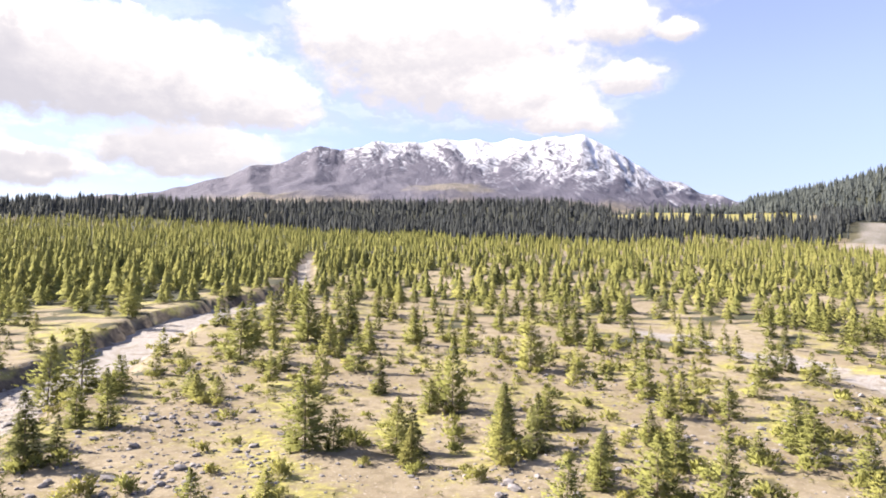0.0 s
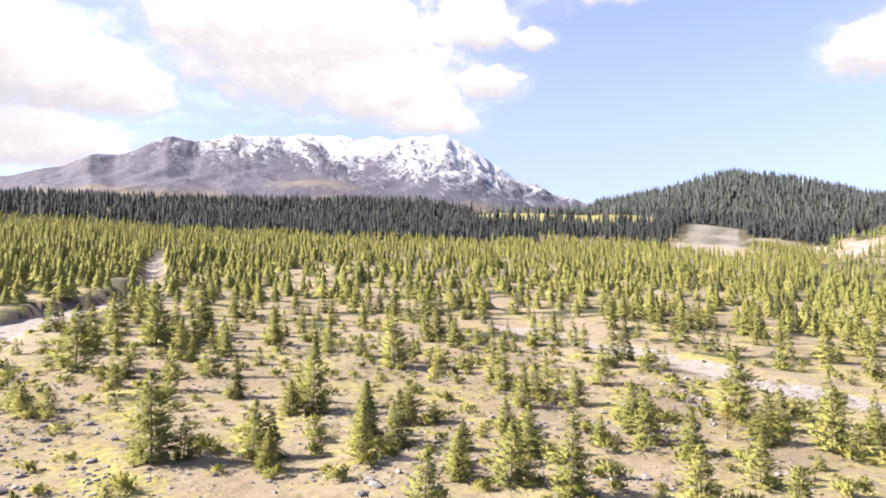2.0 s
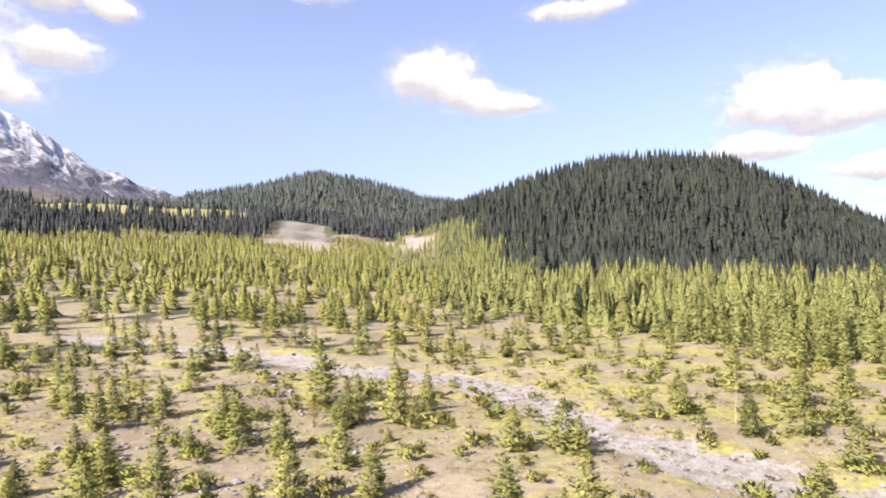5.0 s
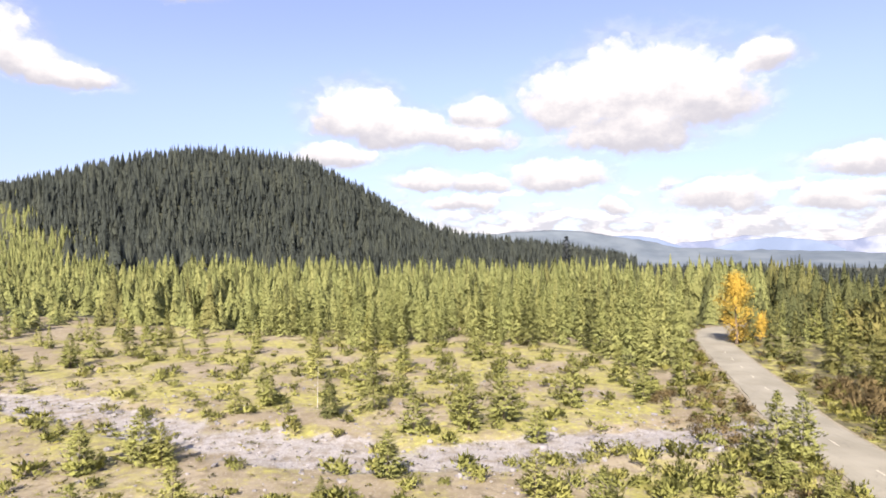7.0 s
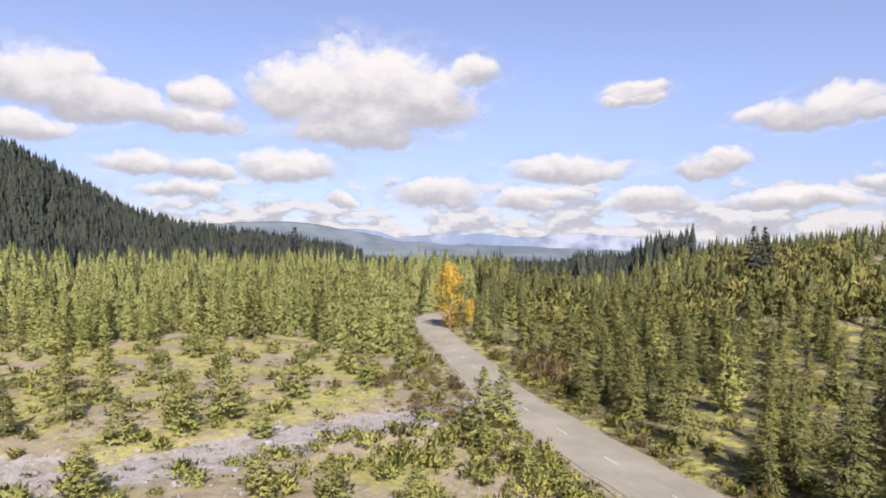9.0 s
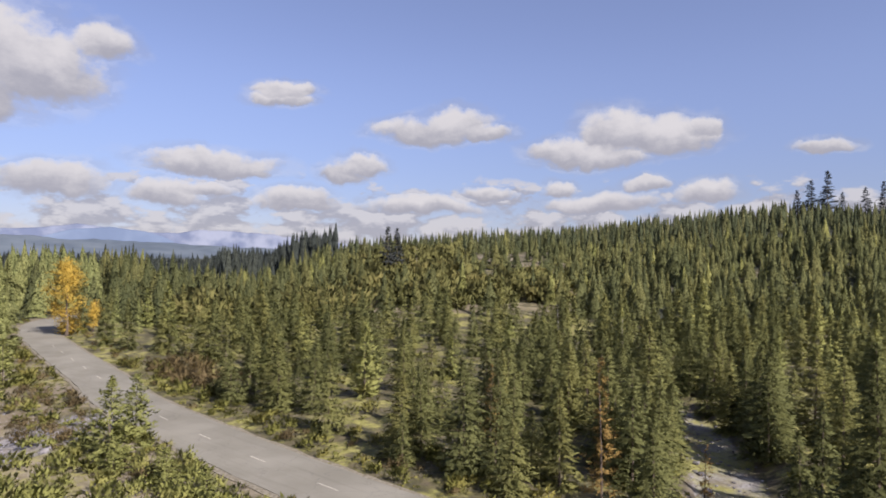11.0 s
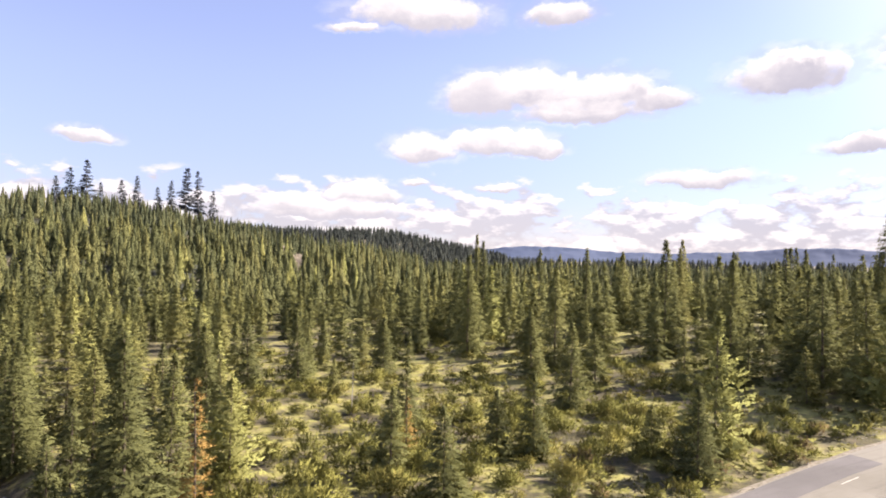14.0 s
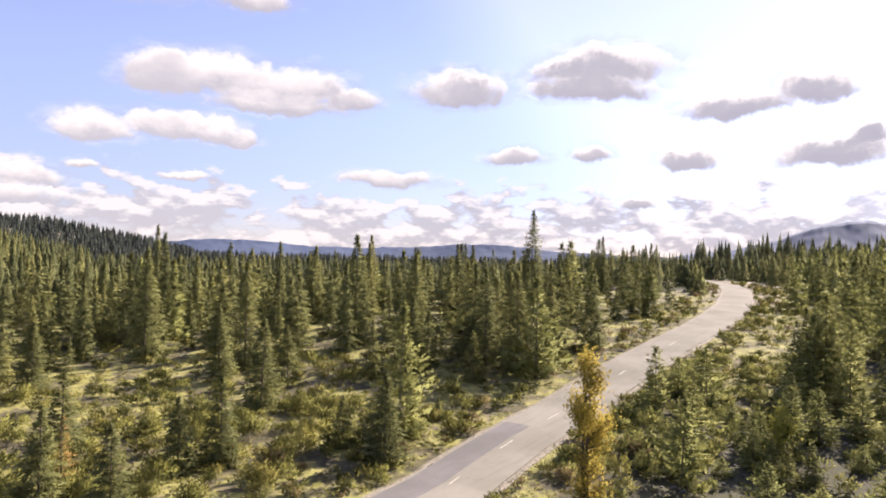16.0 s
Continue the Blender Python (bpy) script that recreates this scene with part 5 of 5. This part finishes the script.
    glow.matrix_basis = pose(-71.5, -19.0, float(ground_height(-71.5, -19.0)[0]))

    # shrubs
    bushes = [data_of("bush", bush(210 + k, 130, 0.2), SHRUB) for k in range(4)]
    plain_bushes = [data_of("bush", bush(240 + k, 190, 0.17), PLAIN_SHRUB) for k in range(3)]
    rusty = [data_of("bush", bush(220 + k, 150, 0.2), RUST) for k in range(3)]
    x, y, dice, rng = scatter(4.0, 42, 185, 318, 300, 15)
    density, _, glade = woods(x, y)
    free = (np.abs(near_line(x, y, "road", 60)) > ROAD_HALF + 1.8) & (np.abs(near_line(x, y, "creek", 40)) > 7) & (np.abs(near_line(x, y, "stream", 40)) > 4)
    edge = np.abs(near_line(x, y, "road", 60)) < 15
    bare = np.abs(near_line(x, y, "wash", 40)) < 6
    chance = np.where(glade > 0.3, 0.68, np.where(edge, 0.6, np.where(density < 0.0165, np.where(y > -30, 0.4, 0.6), np.where(density > 0.04, 0.8, 0.10)))) * np.where(bare, 0.35, 1)
    keep = free & (dice < chance)
    x, y, edge, glade = x[keep], y[keep], edge[keep], glade[keep]
    size = rng.uniform(0.5, 1.4, len(x)) * np.where(edge, 1.1, np.where(glade > 0.3, 1.3, 1.3))
    order = np.argsort(np.hypot(x, y))
    rnd = random.Random(16)
    for n, i in enumerate(order[:290]):
        warm = edge[i] and rnd.random() < 0.35
        ob = new("shrub", rnd.choice(rusty if warm else plain_bushes if y[i] > -34 and x[i] > -46 else bushes))
        s = size[i]
        ob.matrix_basis = pose(x[i], y[i], float(ground_height(x[i], y[i])[0]) - 0.05, 0, 0, rnd.uniform(0, 360)) @ Matrix.Diagonal((s * 1.3, s * 1.3, s * 1.2, 1))
        tagged(ob, "low rust-brown autumn shrub at the roadside" if warm else "low yellow-green shrub on the ashy ground", "shrub", "low shrubs")
    rest = order[290:]
    open_land = (y[rest] > -34) & (x[rest] > -100)
    for pick, mat, words, name in ((open_land, PLAIN_SHRUB, "scattered low yellow-green scrub on the ash plain", "plain_scrub"), (~open_land, SHRUB, "scattered low green scrub among the firs", "low_scrub")):
        i = rest[pick]
        plant(name, [bush(230 + k, 80, 0.21) for k in range(4)], x[i], y[i], size[i] * 1.1, size[i] * 1.3, mat, words, "scrub", 17, 0.05)
    # tufts of heather, moss and dry grass on the open ground
    tx, ty, dice, rng = scatter(1.55, 42, 150, 318, 300, 31)
    density, _, glade = woods(tx, ty)
    free = (np.abs(near_line(tx, ty, "road", 60)) > ROAD_HALF + 0.9) & (np.abs(near_line(tx, ty, "creek", 40)) > 8) & (np.abs(near_line(tx, ty, "stream", 40)) > 4)
    verge = np.abs(near_line(tx, ty, "road", 60)) < 10
    keep = free & (dice < np.where(verge, 0.75, 0.16 + 0.2 * np.clip(waves(tx, ty, 24, 43), 0, 1)))
    tx, ty = tx[keep], ty[keep]
    ts = rng.uniform(0.25, 0.65, len(tx)) * np.where(glade[keep] > 0.3, 1.5, 1.0)
    plant("ground_tufts", [bush(250 + k, 9, 0.5, 0.5) for k in range(5)], tx, ty, ts * 0.7, ts * 1.3, SHRUB, "low tufts of moss, heather and dry grass", "undergrowth", 32, 0.03)
    rng = np.random.default_rng(33)
    along = LINES["road"][(LINES["road"][:, 0] > -330) & (LINES["road"][:, 0] < 235)]
    pick = rng.integers(0, len(along), 900)
    off = rng.uniform(5.2, 12.5, 900) * rng.choice((-1, 1), 900)
    spot = along[pick] + line_normals(along)[pick] * off[:, None] + rng.normal(0, 2.5, (900, 2))
    spot = spot[np.abs(near_line(spot[:, 0], spot[:, 1], "road", 60)) > ROAD_HALF + 1.2]
    ss = rng.uniform(0.5, 1.5, len(spot)) * np.where(rng.uniform(0, 1, len(spot)) < 0.2, 1.5, 1.0)
    warm = rng.uniform(0, 1, len(spot)) < 0.3
    plant("roadside_scrub", [bush(260 + k, 70, 0.27) for k in range(4)], *spot[~warm].T, ss[~warm] * 1.1, ss[~warm], SHRUB, "green roadside scrub along the verge", "scrub", 34, 0.05)
    plant("roadside_brush", [bush(270 + k, 70, 0.27) for k in range(4)], *spot[warm].T, ss[warm] * 1.1, ss[warm], RUST, "rust-brown roadside brush along the verge", "scrub", 35, 0.05)
    # the thicket by the road bend
    tx, ty = np.array([(100 + 5.5 * (k % 5) + 2.0 * (k % 3), -54.5 - 2.3 * (k // 5) - 1.2 * (k % 5)) for k in range(20)]).T
    plant("road_thicket", [bush(240 + k, 160, 0.2) for k in range(3)], tx, ty, np.full(20, 2.8), np.full(20, 2.4), RUST, "rust-brown thicket beside the road", "thicket", 18, 0.1)

    # rounded alder and willow thickets in the forest
    rng = np.random.default_rng(36)
    at = np.concatenate([np.stack([rng.uniform(48, 84, 85), rng.uniform(-35.5, -14, 85)], -1), np.stack([rng.uniform(66, 90, 35), rng.uniform(-16, 0, 35)], -1)])
    at = at[(np.abs(near_line(at[:, 0], at[:, 1], "road", 60)) > ROAD_HALF + 1.5) & (np.abs(near_line(at[:, 0], at[:, 1], "wash", 40)) > 4.0)]
    ss = rng.uniform(0.7, 1.7, len(at))
    plant("wash_scrub", [bush(310 + k, 150, 0.15) for k in range(4)], *at.T, ss * 1.25, ss, PLAIN_SHRUB, "olive-green scrub between gravel wash and road", "scrub", 40, 0.08)
    at = np.stack([rng.uniform(88, 122, 55), rng.uniform(-39, -24, 55)], -1)
    at = at[np.abs(near_line(at[:, 0], at[:, 1], "road", 60)) > ROAD_HALF + 1.2]
    ss = rng.uniform(0.7, 1.5, len(at))
    plant("wash_brush", [bush(320 + k, 150, 0.14) for k in range(3)], *at.T, ss * 1.2, ss * 1.1, RUST, "rust-brown autumn brush beside road and wash", "scrub", 41, 0.08)
    spots = [(185, -190, 24, 60), (200, -226, 28, 60), (235, -262, 32, 46), (158, -205, 20, 44), (150, -240, 18, 34), (290, -300, 38, 40), (182, -150, 16, 30), (200, -115, 10, 22), (240, -150, 14, 16), (127, -224, 9, 9)]
    at = np.concatenate([rng.normal(0, 0.5, (n, 2)) * wide + (px, py) for px, py, wide, n in spots])
    ss = rng.uniform(4.5, 7.5, len(at))
    plant("alder_thicket", [bush(280 + k, 300, 0.16, 0.9) for k in range(4)], *at.T, ss * 1.3, ss, ALDER, "rounded olive-green alder thicket among the firs", "thicket", 37, 0.2)
    at = np.stack([rng.uniform(-80, 2, 190), rng.uniform(-112, -56, 190)], -1)
    at = at[(woods(*at.T)[2] > 0.35)]
    # thicker brush where the glade nears the road
    more = np.stack([rng.uniform(-60, 0, 170), rng.uniform(-84, -54, 170)], -1)
    lane = np.interp(more[:, 0], LINES["road"][::-1, 0], LINES["road"][::-1, 1])
    at = np.concatenate([at, more[(more[:, 1] < lane - 9) & (waves(*more.T, 9, 61) > -0.25)]])
    ss = rng.uniform(1.0, 2.6, len(at))
    plant("glade_bushes", [bush(290 + k, 260, 0.115) for k in range(4)], *at.T, ss * 1.2, ss, SHRUB, "tall yellow-green bushes in the mossy glade", "scrub", 38, 0.1)
    at = np.concatenate([np.stack([rng.uniform(-110, -52, 170), rng.uniform(-40, -8, 170)], -1), np.stack([rng.uniform(-240, -85, 170), rng.uniform(-52, -16, 170)], -1), np.stack([rng.uniform(-92, -58, 70), rng.uniform(-40, -24, 70)], -1)])
    lane = np.interp(at[:, 0], LINES["road"][::-1, 0], LINES["road"][::-1, 1])
    at = at[at[:, 1] > lane + 6.5]
    ss = rng.uniform(0.9, 1.9, len(at))
    plant("west_brush", [bush(300 + k, 200, 0.13) for k in range(4)], *at.T, ss * 1.2, ss, PLAIN_SHRUB, "dense yellow-green brush below the road", "scrub", 39, 0.1)

    # moss tufts, stones and boulders
    kinds = [stone(k) for k in range(8)]
    x, y, dice, rng = scatter(1.3, 42, 150, 318, 300, 19)
    gravel = np.maximum.reduce([1 - sstep(6, 11, np.abs(near_line(x, y, "creek", 40))), 0.8 * (1 - sstep(4, 9, np.abs(near_line(x, y, "wash", 40)))), 1 - sstep(3, 6, np.abs(near_line(x, y, "stream", 40)))])
    rocky = sstep(-0.1, 0.7, waves(x, y, 26, 42)) * sstep(-0.2, 0.6, waves(x, y, 7, 44)) * 1.5 * (y > -30) * (np.hypot(x, y) < 150)
    keep = (dice < 0.6 * gravel + 0.75 * rocky + 0.08) & (np.abs(near_line(x, y, "road", 60)) > ROAD_HALF + 2) & ((y > -30) | (gravel > 0.2))
    x, y = x[keep], y[keep]
    size = rng.lognormal(-1.05, 0.5, len(x)).clip(0.10, 1.3)
    # spills of rocks on the near plain
    for px, py, wide, count in ((-38, 88, 5, 130), (-29, 67, 5, 150), (-20, 69, 5, 80), (-42, 72, 4, 40), (-45, 117, 6, 60), (27, 82, 6, 70), (66, 92, 8, 120), (32, 61, 6, 110), (52, 84, 6, 90), (11, 70, 5, 60)):
        x, y = np.append(x, rng.normal(px, wide, count)), np.append(y, rng.normal(py, wide, count))
        size = np.append(size, rng.lognormal(-0.8, 0.5, count).clip(0.15, 1.4))
    big = np.argsort(-size)[:260]
    meshes = [data_of("boulder", k, ROCK) for k in kinds]
    rnd = random.Random(20)
    for i in big:
        ob = new("boulder", rnd.choice(meshes))
        s = size[i]
        ob.matrix_basis = pose(x[i], y[i], float(ground_height(x[i], y[i])[0]) + 0.12 * s, rnd.uniform(-15, 15), rnd.uniform(-15, 15), rnd.uniform(0, 360)) @ Matrix.Diagonal((s * 1.2, s, s, 1))
        tagged(ob, "grey volcanic boulder lying on ashy ground", "rock", "boulders on the plain")
    rest = np.setdiff1d(np.arange(len(x)), big)
    plant("loose_stones", kinds, x[rest], y[rest], size[rest], size[rest] * 1.1, ROCK, "loose grey volcanic stones and cobbles", "stones", 21, -0.03)
    for base in pines + firs + great + brown + tall + snags:
        for o in (*base.children_recursive, base):
            bpy.data.objects.remove(o)


build_plants()
